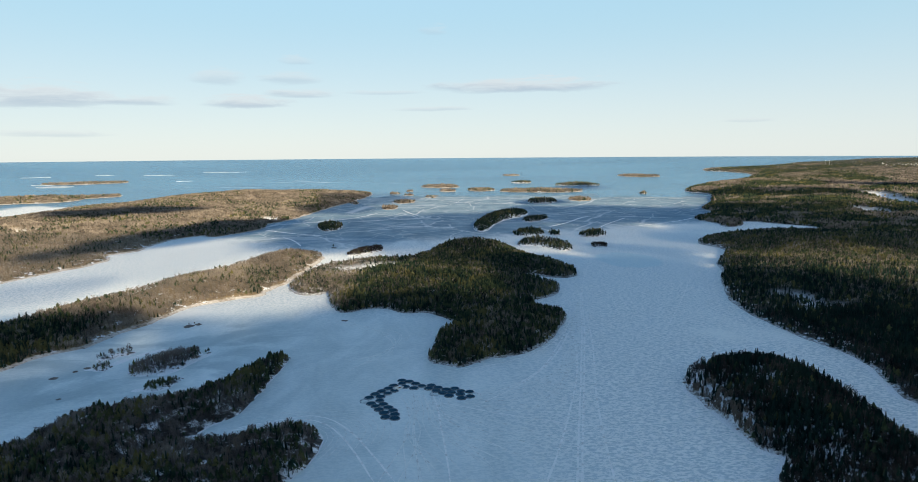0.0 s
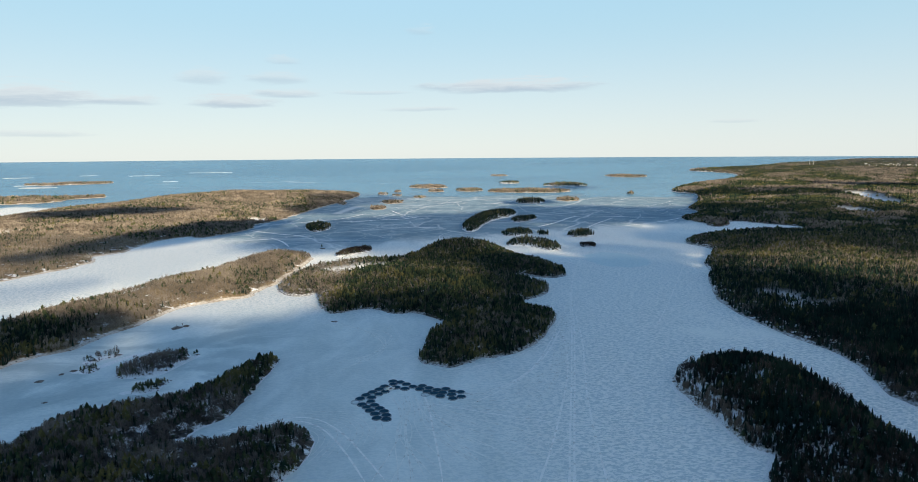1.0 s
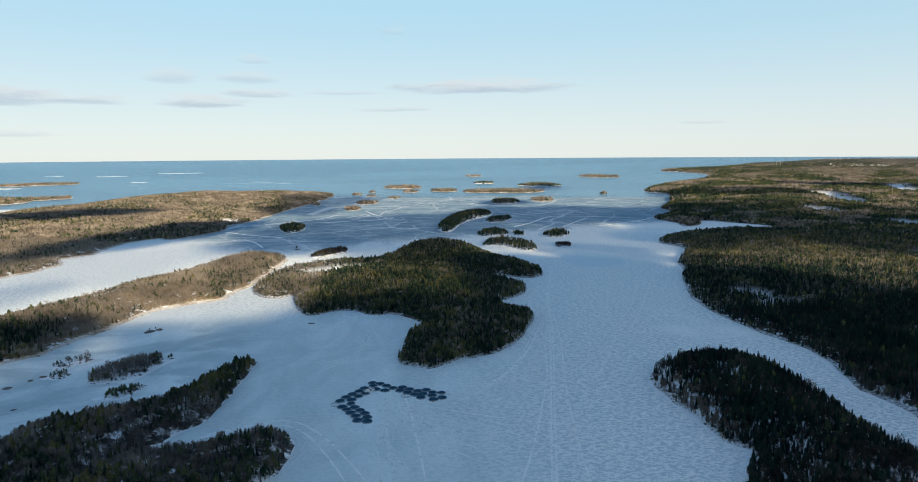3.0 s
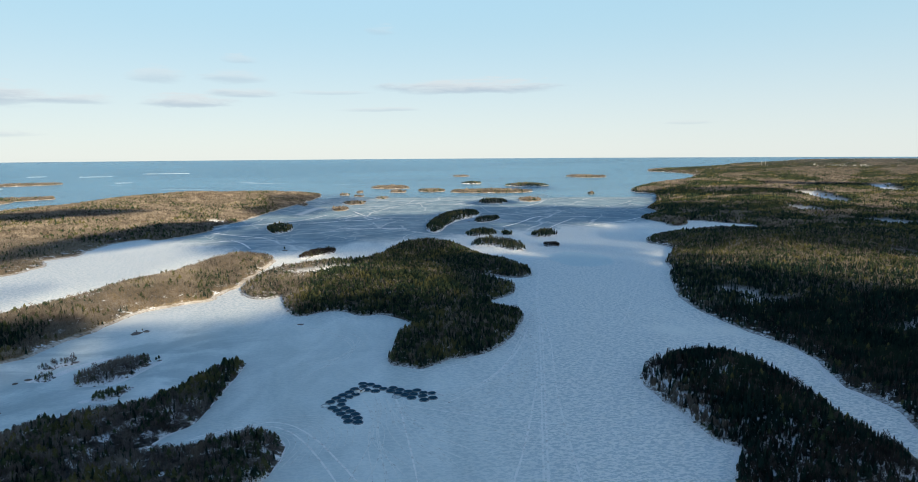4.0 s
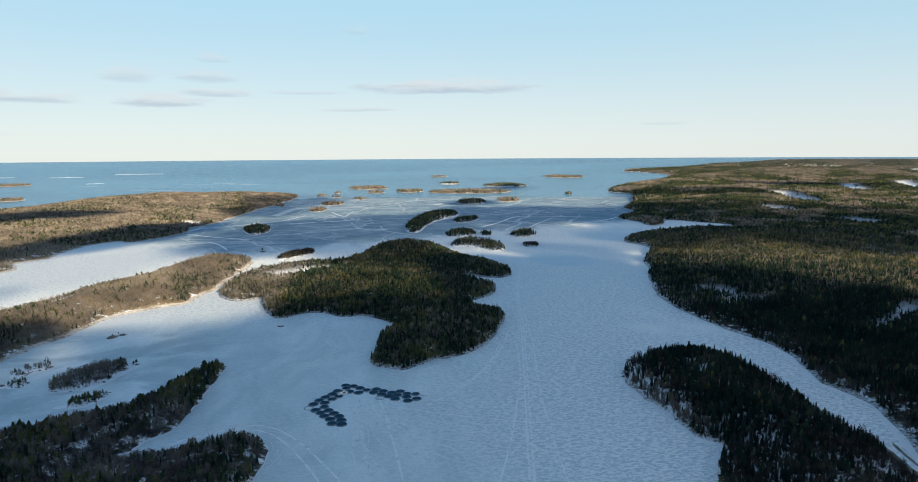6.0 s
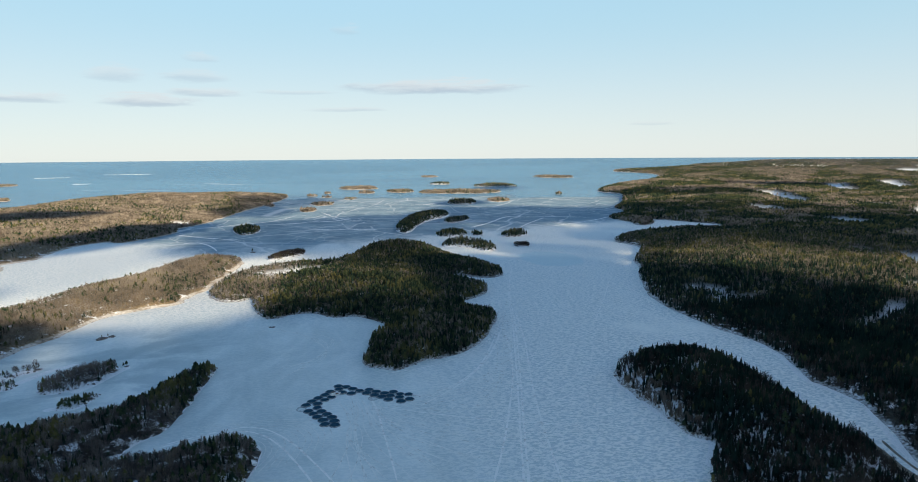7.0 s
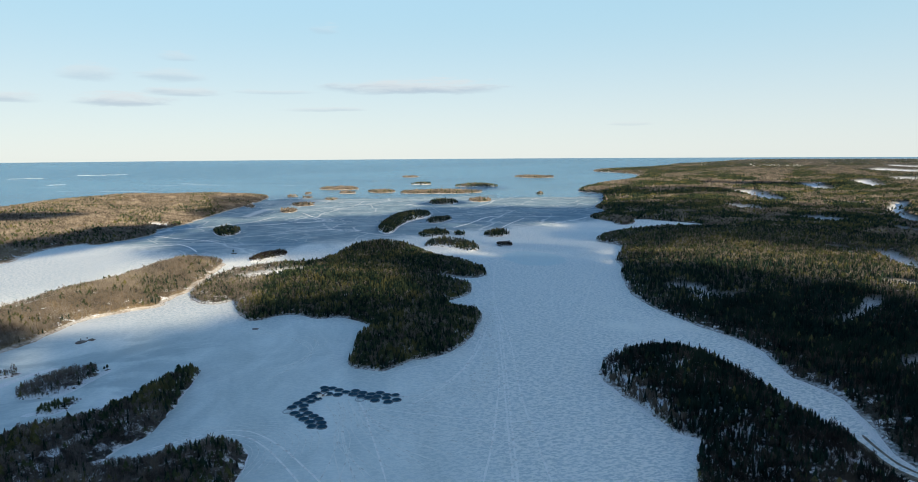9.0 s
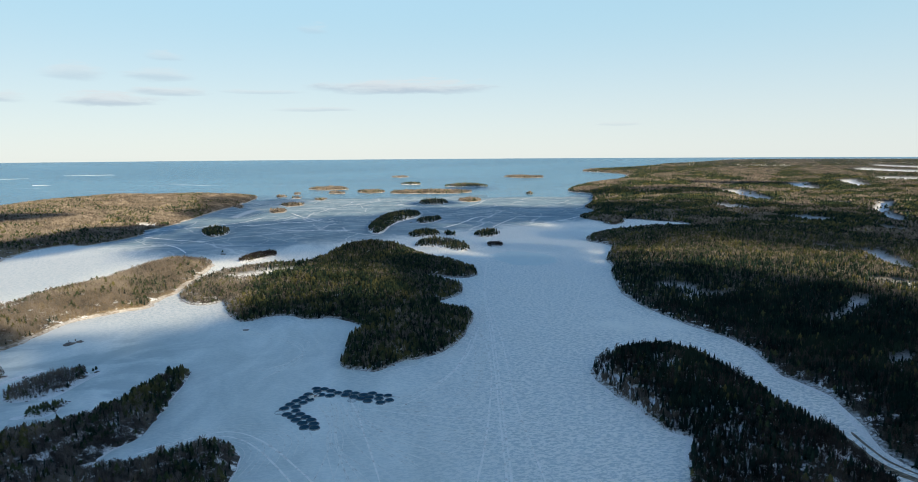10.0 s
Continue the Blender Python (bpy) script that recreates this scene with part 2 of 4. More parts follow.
TWIGS = foliage("bare_twigs", (0.11, 0.093, 0.078), (0.30, 0.258, 0.210), (0.43, 0.368, 0.296))
# the bare twig colours darkened twice: shade put into the colour of shaded woods
HALF_SHADE_TWIGS = foliage("half_shade_twigs", (0.075, 0.067, 0.062), (0.21, 0.185, 0.165), (0.29, 0.252, 0.215))
FULL_SHADE_TWIGS = foliage("full_shade_twigs", (0.021, 0.019, 0.018), (0.066, 0.058, 0.051), (0.11, 0.094, 0.078), through_light=0.2)
BARK = speckled("conifer_bark", (0.05, 0.035, 0.025), (0.14, 0.08, 0.05), 0.4)
BIRCH = speckled("birch_bark", (0.16, 0.14, 0.12), (0.45, 0.42, 0.38), 0.5)
ROCK = speckled("lichen_rock", (0.08, 0.075, 0.07), (0.24, 0.22, 0.20), 1.5, distance=0.2)
CLOUD = material("cloud", build_cloud)
NET = speckled("dark_netting", (0.022, 0.066, 0.105), (0.036, 0.090, 0.135), 1.2, rough=0.9, specular=0.06)
PIPE = speckled("black_float_pipe", (0.008, 0.018, 0.028), (0.022, 0.04, 0.055), 0.8, rough=0.7, specular=0.15)
RAIL = speckled("grey_rail_pipe", (0.12, 0.16, 0.19), (0.24, 0.29, 0.32), 0.8, specular=0.15)
FROST = speckled("frosted_pipe", (0.30, 0.34, 0.37), (0.50, 0.54, 0.57), 0.8)
HULL = speckled("white_paint", (0.78, 0.78, 0.77), (0.88, 0.88, 0.87), 1.0, rough=0.45)
DARKMETAL = speckled("dark_metal", (0.03, 0.03, 0.035), (0.08, 0.08, 0.085), 0.6, rough=0.5)
RUST = speckled("rusty_red_paint", (0.09, 0.035, 0.03), (0.16, 0.06, 0.045), 0.6, rough=0.6)
TRACK = speckled("packed_snow", (0.90, 0.92, 0.89), (0.97, 0.97, 0.95), 30.0)
TRAIL = speckled("faint_trail_snow", (0.80, 0.84, 0.81), (0.88, 0.90, 0.87), 30.0)
FLOE = speckled("thin_drift_ice", (0.36, 0.44, 0.49), (0.66, 0.71, 0.74), 25.0)
DRIFT = speckled("drifted_snow", (0.88, 0.90, 0.90), (0.96, 0.96, 0.95), 4.0, distance=0.3)
SAND = speckled("trodden_path", (0.50, 0.46, 0.40), (0.66, 0.62, 0.56), 3.0)
REED = speckled("dry_reeds", (0.12, 0.105, 0.075), (0.34, 0.31, 0.25), 5.0)
PLASTER = speckled("pale_plaster", (0.38, 0.38, 0.37), (0.52, 0.52, 0.50), 6.0)

# ================= plan helpers =================
EYE_Z, BEND, SPAN, RADIUS = 200.0, 2200.0, 2850.0, 7.43e6


def true_distance(r):
    """The far country is drawn in so that it fits within the lens's reach; r is the drawn distance."""
    q = np.clip((r - BEND) / SPAN, 0.0, 0.9437)
    return np.where(r < BEND, r, BEND + SPAN * q / (1 - q))


def sheet(x, y):
    """Height of the lake's surface, and the scale at which things there are drawn."""
    r = np.hypot(x, y)
    d = np.maximum(np.minimum(true_distance(r), 50000.0), 1.0)
    s = np.where(r < BEND, 1.0, r / d)
    return np.where(r < BEND, 0.0, EYE_Z - s * (EYE_Z + d * d / (2 * RADIUS))), s


def lattice(ix, iy, seed):
    h = np.sin(ix * 127.1 + iy * 311.7 + seed * 74.7) * 43758.5453
    return h - np.floor(h)


def rough_field(x, y, size, seed=0):
    """Smooth noise from 0 to 1, blotches of about size metres."""
    total, gain, norm = 0.0, 1.0, 0.0
    for k in range(3):
        u, v = x / size * 2 ** k, y / size * 2 ** k
        iu, iv = np.floor(u), np.floor(v)
        fu, fv = u - iu, v - iv
        fu, fv = fu * fu * (3 - 2 * fu), fv * fv * (3 - 2 * fv)
        a, b = lattice(iu, iv, seed + k), lattice(iu + 1, iv, seed + k)
        c, d = lattice(iu, iv + 1, seed + k), lattice(iu + 1, iv + 1, seed + k)
        total = total + gain * ((a * (1 - fu) + b * fu) * (1 - fv) + (c * (1 - fu) + d * fu) * fv)
        norm, gain = norm + gain, gain * 0.5
    return total / norm


def rounded(points, times=2):
    """Corners cut twice: a natural shoreline through the plan's corner points."""
    p = np.array(points, float)
    for _ in range(times):
        q = np.roll(p, -1, 0)
        p = np.stack([0.75 * p + 0.25 * q, 0.25 * p + 0.75 * q], 1).reshape(-1, 2)
    return p


def inland(x, y, outline):
    """Distance from the shoreline, positive on land."""
    best, odd = np.full(x.shape, 1e9), np.zeros(x.shape, bool)
    for (ax, ay), (bx, by) in zip(outline, np.roll(outline, -1, 0)):
        ex, ey = bx - ax, by - ay
        k = np.clip(((x - ax) * ex + (y - ay) * ey) / (ex * ex + ey * ey + 1e-9), 0, 1)
        best = np.minimum(best, np.hypot(x - ax - k * ex, y - ay - k * ey))
        if ay != by:
            odd ^= ((ay > y) != (by > y)) & (x < ax + (y - ay) / (by - ay) * ex)
    return np.where(odd, best, -best)


def capsule(x, y, a, b, width):
    """1 inside a strip from a to b, falling to 0 at its edge."""
    ex, ey = b[0] - a[0], b[1] - a[1]
    k = np.clip(((x - a[0]) * ex + (y - a[1]) * ey) / (ex * ex + ey * ey + 1e-9), 0, 1)
    return np.clip(1.6 - 1.2 * np.hypot(x - a[0] - k * ex, y - a[1] - k * ey) / width, 0, 1)


def raw_mesh(name, verts, faces, mats, slots=None, smooth=False):
    """A mesh from arrays; all faces have the same number of corners."""
    me = bpy.data.meshes.new(name)
    n = faces.shape[1]
    me.vertices.add(len(verts)), me.loops.add(faces.size), me.polygons.add(len(faces))
    me.vertices.foreach_set("co", np.ascontiguousarray(verts, np.float32).ravel())
    me.loops.foreach_set("vertex_index", np.ascontiguousarray(faces, np.int32).ravel())
    me.polygons.foreach_set("loop_start", np.arange(0, faces.size, n, dtype=np.int32))
    me.polygons.foreach_set("use_smooth", np.full(len(faces), smooth))
    for m in mats:
        me.materials.append(m)
    if slots is not None:
        me.polygons.foreach_set("material_index", np.ascontiguousarray(slots, np.int32))
    me.update(calc_edges=True)
    return me


def part(name, bm, mat, parent, label=""):
    me = bpy.data.meshes.new(name)
    bm.to_mesh(me)
    bm.free()
    me.materials.append(mat)
    ob = new(name, me)
    ob.parent = parent
    return tagged(ob, label)


# ================= lake =================


def build_lake():
    rings = np.concatenate([[0.0], np.linspace(110, 2200, 20), np.linspace(2240, 4890, 80)])
    turns = np.linspace(0, 2 * np.pi, 361)[:-1]
    rr, aa = np.meshgrid(rings, turns, indexing="ij")
    x, y = rr * np.sin(aa), rr * np.cos(aa)
    z, _ = sheet(x, y)
    i, j = np.meshgrid(np.arange(len(rings) - 1), np.arange(360), indexing="ij")
    k = (j + 1) % 360
    f = np.stack([i * 360 + j, (i + 1) * 360 + j, (i + 1) * 360 + k, i * 360 + k], -1).reshape(-1, 4)[:, ::-1]
    me = raw_mesh("water", np.stack([x, y, z], -1).reshape(-1, 3), f, [ICE], smooth=True)
    tagged(new("water", me), "frozen lake with wind-packed snow, grey cracked ice and open water", "lake", kind="structure")


build_lake()

# ================= land =================
HEADLAND = [(-176, 625), (-172, 605), (-173, 581), (-174, 550), (-174, 522), (-177, 484), (-185, 466), (-195, 456), (-194, 442), (-201, 431), (-208, 420),
            (-195, 418), (-181, 422), (-159, 427), (-141, 436), (-127, 446), (-111, 444), (-101, 431), (-101, 410), (-108, 388), (-113, 368), (-117, 336),
            (-148, 277), (-273, 279), (-414, 359), (-337, 393), (-305, 413), (-301, 431), (-296, 458), (-275, 475), (-254, 488), (-231, 500), (-215, 518),
            (-204, 543), (-191, 585)]
WEST_SPIT = [(-449, 504), (-435, 587), (-429, 611), (-412, 638), (-394, 660), (-389, 709), (-376, 752), (-366, 809), (-347, 857), (-315, 881), (-287, 895),
             (-285, 930), (-272, 995), (-268, 1096), (-265, 1174), (-263, 1234), (-279, 1264), (-306, 1258), (-340, 1274), (-361, 1246), (-386, 1179),
             (-408, 1091), (-433, 1005), (-460, 945), (-480, 883), (-502, 823), (-518, 764), (-535, 728), (-547, 690), (-567, 610), (-560, 520)]
CENTRAL_SOUTH = [(-258, 954), (-240, 917), (-220, 900), (-201, 904), (-188, 927), (-176, 852), (-156, 809), (-143, 796), (-122, 820), (-96, 823), (-70, 794),
                 (-52, 800), (-26, 787), (-4, 749), (-7, 723), (-20, 704), (-27, 666), (-26, 635), (-29, 598), (-14, 594), (0, 584), (14, 601), (32, 615),
                 (49, 614), (68, 633), (90, 663), (109, 708), (123, 746), (131, 770)]
CENTRAL_NORTH = [(129, 789), (106, 806), (92, 838), (104, 866), (134, 894), (151, 938), (143, 966), (118, 996), (99, 1034), (116, 1052), (142, 1026), (180, 1014), (196, 1054),
                 (194, 1100), (172, 1155), (140, 1209), (118, 1283), (98, 1349), (50, 1395), (-5, 1395), (-42, 1340), (-62, 1262), (-103, 1186), (-160, 1202), (-237, 1142), (-259, 1058)]
WEST_POINT = [(-760, 799), (-738, 918), (-733, 1007), (-721, 1061), (-705, 1114), (-680, 1161), (-681, 1232), (-729, 1278), (-703, 1307), (-683, 1338),
              (-693, 1398), (-691, 1523), (-641, 1608), (-608, 1561), (-574, 1628), (-529, 1727), (-564, 1830), (-517, 1991), (-512, 2165), (-485, 2378),
              (-440, 2627), (-386, 2918), (-435, 3021), (-559, 3020), (-643, 3095), (-790, 3063), (-938, 3004), (-1165, 2886), (-1246, 2717), (-1317, 2475),
              (-1409, 2257), (-1413, 2050), (-1497, 1846), (-1500, 1400), (-1250, 850)]
NEAR_RIGHT = [(197, 538), (193, 520), (195, 506), (198, 483), (201, 463), (202, 440), (204, 421), (206, 410), (214, 406), (219, 399), (210, 385), (199, 368),
              (179, 338), (153, 291), (200, 220), (258, 247), (296, 302), (298, 320), (301, 338), (306, 358), (311, 378), (312, 393), (309, 430), (314, 470), (318, 508),
              (316, 542), (306, 574), (287, 591), (259, 593), (235, 587), (216, 572), (203, 552)]
MAIN_SOUTH = [(314, 150), (324, 238), (342, 302), (333, 320), (329, 336), (333, 358), (347, 388), (359, 417), (374, 450), (368, 482), (363, 501), (375, 534), (386, 575), (388, 616), (375, 660),
              (368, 708), (362, 753), (364, 812), (375, 869), (397, 939), (420, 1007), (452, 1073), (460, 1130), (505, 1206), (550, 1301), (545, 1343),
              (523, 1407), (566, 1463), (638, 1523), (668, 1520), (735, 1575), (805, 1545), (900, 1568)]
MAIN_NORTH = [(954, 1687), (883, 1763), (819, 1861), (761, 1714), (707, 1689), (723, 1789), (715, 1852), (702, 1920), (757, 1988), (839, 2080), (850, 2263),
              (938, 2381), (1020, 2593), (1104, 2789), (1002, 2886), (1107, 3067), (1247, 3217), (1488, 3333), (1617, 3517), (1550, 3663), (1409, 3776),
              (1508, 3899), (1783, 3884), (1966, 3900), (2078, 3981), (2336, 3930), (2598, 3993), (3368, 3368), (4138, 2406), (3868, 630), (1500, -200)]
# snow-covered ponds and clearings: from, to, half width
PONDS = [((1650, 2560), (1540, 2210), 40), ((433, 850), (455, 828), 15), ((452, 800), (472, 782), 13), ((425, 790), (436, 775), 9), ((-174, 1074), (-136, 1106), 43), ((947, 1040), (853, 844), 20), ((894, 1087), (902, 1084), 31),
         ((515, 630), (575, 665), 9), ((590, 675), (620, 700), 10), ((723, 772), (793, 707), 19), ((1872, 1984), (1596, 1715), 19), ((1648, 1770), (1428, 1459), 17), ((1372, 1368), (1404, 1308), 24),
         ((1691, 2079), (1739, 2022), 35), ((1269, 1657), (1277, 1573), 39), ((2573, 2690), (2680, 2520), 60), ((2780, 3090), (2900, 2850), 34), ((2960, 3180), (3050, 2960), 26)]
PONDS += [((2072, 2695), (2011, 2521), 30), ((2360, 2721), (2270, 2529), 28), ((463, 483), (485, 497), 9), ((-1110, 1590), (-1050, 1560), 26), ((1310, 2057), (1283, 1937), 45),
          ((-850, 2055), (-835, 2030), 12), ((-583, 1976), (-573, 1948), 31), ((1294, 1383), (1270, 1318), 27)]
LANDS = {}


def land(key, label, outline, hill, reach, step, floor, bumps=(), rag=5.0, name="island"):
    """Registers one piece of land and builds its ground, which dips under the ice at the shoreline."""
    p = rounded(outline)
    info = LANDS[key] = dict(outline=p, hill=hill, reach=reach, bumps=bumps, rag=rag)
    lo, hi = p.min(0) - 12, p.max(0) + 12
    nx, ny = int((hi[0] - lo[0]) / step) + 2, int((hi[1] - lo[1]) / step) + 2
    x, y = np.meshgrid(lo[0] + step * np.arange(nx), lo[1] + step * np.arange(ny), indexing="ij")
    z, d, clear = ground(info, x, y)
    use = (d > -2.5 * step) & (np.hypot(x, y) < 4885)
    cell = use[:-1, :-1] & use[1:, :-1] & use[1:, 1:] & use[:-1, 1:]
    number = np.arange(nx * ny).reshape(nx, ny)
    f = np.stack([number[:-1, :-1], number[1:, :-1], number[1:, 1:], number[:-1, 1:]], -1)[cell]
    keep, inverse = np.unique(f, return_inverse=True)
    me = raw_mesh(name, np.stack([x, y, z], -1).reshape(-1, 3)[keep], inverse.reshape(-1, 4), [floor], smooth=True)
    for attr, values in (("shore", d), ("clearing", clear)):
        me.attributes.new(attr, "FLOAT", "POINT").data.foreach_set("value", values.ravel()[keep].astype(np.float32))
    return tagged(new(name, me), label, "island" if name == "island" else "land", kind="structure")


def ground(info, x, y):
    """Height, distance from the shore and clearing of points on a piece of land."""
    base, s = sheet(x, y)
    d = inland(x, y, info["outline"]) + 0.7 * info["rag"] + info["rag"] * (rough_field(x, y, 22.0, 3) - 0.5) * 2
    clear = np.zeros(x.shape)
    for a, b, w in PONDS:
        clear = np.maximum(clear, capsule(x, y, a, b, w * (0.75 + 0.5 * rough_field(x, y, 25.0, 9))))
    inside = np.maximum(d, 0)
    h = info["hill"] * (1 - np.exp(-inside / info["reach"])) * (0.35 + 1.1 * rough_field(x, y, 150.0, 5))
    for bx, by, r, top in info["bumps"]:
        h = h + top * np.exp(-((x - bx) ** 2 + (y - by) ** 2) / (r * r)) * (1 - np.exp(-inside / 25.0))
    h = h + np.minimum(inside, 12) / 12 * (0.8 + 2.6 * (rough_field(x, y, 13.0, 11) - 0.3))
    h = h * (1 - 0.75 * clear)
    return base + s * np.where(d > 0, h, d * 0.25), d, clear


def oval(cx, cy, rx, ry, turn=0.0, seed=0):
    rng = np.random.RandomState(seed)
    a = np.linspace(0, 2 * np.pi, 13)[:-1]
    r = 1 + 0.22 * (rng.rand(12) - 0.5) * 2
    u, v = rx * r * np.cos(a), ry * r * np.sin(a)
    c, s = math.cos(radians(turn)), math.sin(radians(turn))
    return [(cx + c * p - s * q, cy + s * p + c * q) for p, q in zip(u, v)]


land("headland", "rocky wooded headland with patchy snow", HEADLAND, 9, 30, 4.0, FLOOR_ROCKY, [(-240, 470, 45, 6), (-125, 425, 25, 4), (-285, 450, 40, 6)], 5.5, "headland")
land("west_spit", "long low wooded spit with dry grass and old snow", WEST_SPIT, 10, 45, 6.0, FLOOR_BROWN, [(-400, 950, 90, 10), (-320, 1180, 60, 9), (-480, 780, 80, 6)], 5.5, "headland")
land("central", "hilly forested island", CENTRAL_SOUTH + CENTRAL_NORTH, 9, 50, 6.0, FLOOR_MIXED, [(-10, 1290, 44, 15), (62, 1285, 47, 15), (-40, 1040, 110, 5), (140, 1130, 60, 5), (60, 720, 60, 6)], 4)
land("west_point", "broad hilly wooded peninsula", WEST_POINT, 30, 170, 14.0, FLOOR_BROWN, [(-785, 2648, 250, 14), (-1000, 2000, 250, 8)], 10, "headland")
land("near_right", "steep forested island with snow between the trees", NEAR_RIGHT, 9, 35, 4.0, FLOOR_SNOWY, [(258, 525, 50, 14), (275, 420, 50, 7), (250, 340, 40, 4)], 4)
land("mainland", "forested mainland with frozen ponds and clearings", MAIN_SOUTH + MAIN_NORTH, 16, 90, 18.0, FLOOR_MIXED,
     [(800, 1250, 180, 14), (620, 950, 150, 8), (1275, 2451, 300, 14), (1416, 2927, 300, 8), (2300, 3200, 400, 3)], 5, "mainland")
ISLETS = [
    ("birch_islet", "snowy islet with bare birches", [(-305, 571), (-310, 587), (-302, 610), (-288, 630), (-267, 637), (-260, 629), (-264, 600), (-267, 583), (-280, 574), (-291, 564)], 3.0),
    ("rocky_islet", "small rocky islet with a few pines", [(-275, 533), (-270, 544), (-263, 555), (-250, 565), (-251, 547), (-255, 531), (-266, 527)], 2.5),
    ("low_islet", "low islet with scattered shrubs", [(-359, 611), (-354, 626), (-347, 635), (-335, 642), (-333, 631), (-344, 623), (-350, 613)], 1.5),
    ("round_islet", "small rocky islet with a few pines", [(-345, 581), (-348, 593), (-343, 602), (-334, 595), (-332, 584), (-337, 580)], 1.5),
    ("scrub_islet", "long low island with bare scrub", [(-226, 1254), (-220, 1299), (-196, 1338), (-162, 1362), (-156, 1320), (-183, 1290), (-207, 1253)], 3.0),
    ("dark_islet", "small spruce-covered island", [(-400, 1789), (-392, 1849), (-356, 1862), (-323, 1799), (-318, 1701), (-342, 1663), (-366, 1690)], 1.8),
    ("crescent", "crescent-shaped forested island", [(38, 1718), (53, 1850), (80, 1983), (131, 2157), (193, 2196), (236, 2149), (207, 2030), (155, 1960), (112, 1846), (86, 1729), (73, 1651), (51, 1627)], 8.0),
    ("crescent_end", "small forested island", [(184, 1889), (210, 1974), (278, 2005), (271, 1934), (204, 1839)], 3.0),
    ("wooded_islet", "small forested island", [(126, 1575), (152, 1633), (199, 1655), (217, 1593), (193, 1548), (150, 1540)], 4.0),
    ("long_islet", "forested island with a snowy shore", [(124, 1400), (156, 1466), (198, 1473), (230, 1423), (239, 1350), (233, 1309), (210, 1294), (193, 1344), (160, 1380), (134, 1373)], 6.0),
    ("east_islet", "small forested island", [(285, 1543), (317, 1599), (356, 1609), (367, 1572), (336, 1518), (300, 1509)], 4.0),
    ("tiny_islet", "tiny wooded islet", oval(236, 1580, 13, 24), 1.0),
    ("grey_islet", "tiny scrub-covered islet", oval(302, 1372, 17, 22), 1.0),
]
for key, label, outline, hill in ISLETS:
    land(key, label, outline, hill, 12, 3.0 if hill < 3.1 and len(outline) != 12 else 6.0, FLOOR_ISLET, rag=2.0)
# islands at the ice edge and out in the open lake: centre, half width, half depth
FAR_ISLES = [(336, 2587, 56, 84, 5), (497, 2652, 50, 74, 5), (384, 3043, 213, 84, 3), (106, 3100, 68, 64, 3), (600, 3274, 103, 68, 10), (335, 3432, 53, 52, 7),
             (306, 3800, 48, 40, 5), (1014, 3636, 124, 62, 5), (820, 2860, 14, 31, 2), (-95, 3274, 106, 72, 5), (-55, 3079, 39, 46, 3), (-254, 2371, 35, 55, 3),
             (-219, 2600, 46, 59, 3), (-231, 3061, 15, 27, 2), (-292, 2961, 24, 27, 2), (-122, 2803, 27, 31, 1)]
FAR_ISLES += [(-415, 2556, 20, 44, 2), (-223, 2889, 22, 25, 1), (-1767, 2567, 220, 145, 6), (-1561, 2745, 124, 53, 4), (-1875, 3231, 194, 54, 4)]
for i, (cx, cy, rx, ry, hill) in enumerate(FAR_ISLES):
    # sunlight put into the floor's colour: brown on lit isles, darker on shaded ones
    lit = i not in (0, 4, 5, 8)
    land("far%d" % i, "distant low wooded island", oval(cx, cy, rx, ry, -math.degrees(math.atan2(cx, cy)), i), hill, 25, 9.0 if rx > 30 else 5.0,
         FLOOR_BROWN if lit else FLOOR_SNOWY, rag=2.0)

# ================= trees =================
RNG = np.random.RandomState(7)


def trunk_faces(rng, radius, top, sides=4, lean=0.03):
    a = np.arange(sides) / sides * 2 * np.pi
    v = [(radius * math.cos(t), radius * math.sin(t), -0.03) for t in a] + [(lean * rng.randn(), lean * rng.randn(), top)]
    return v, [(i, (i + 1) % sides, sides) for i in range(sides)]


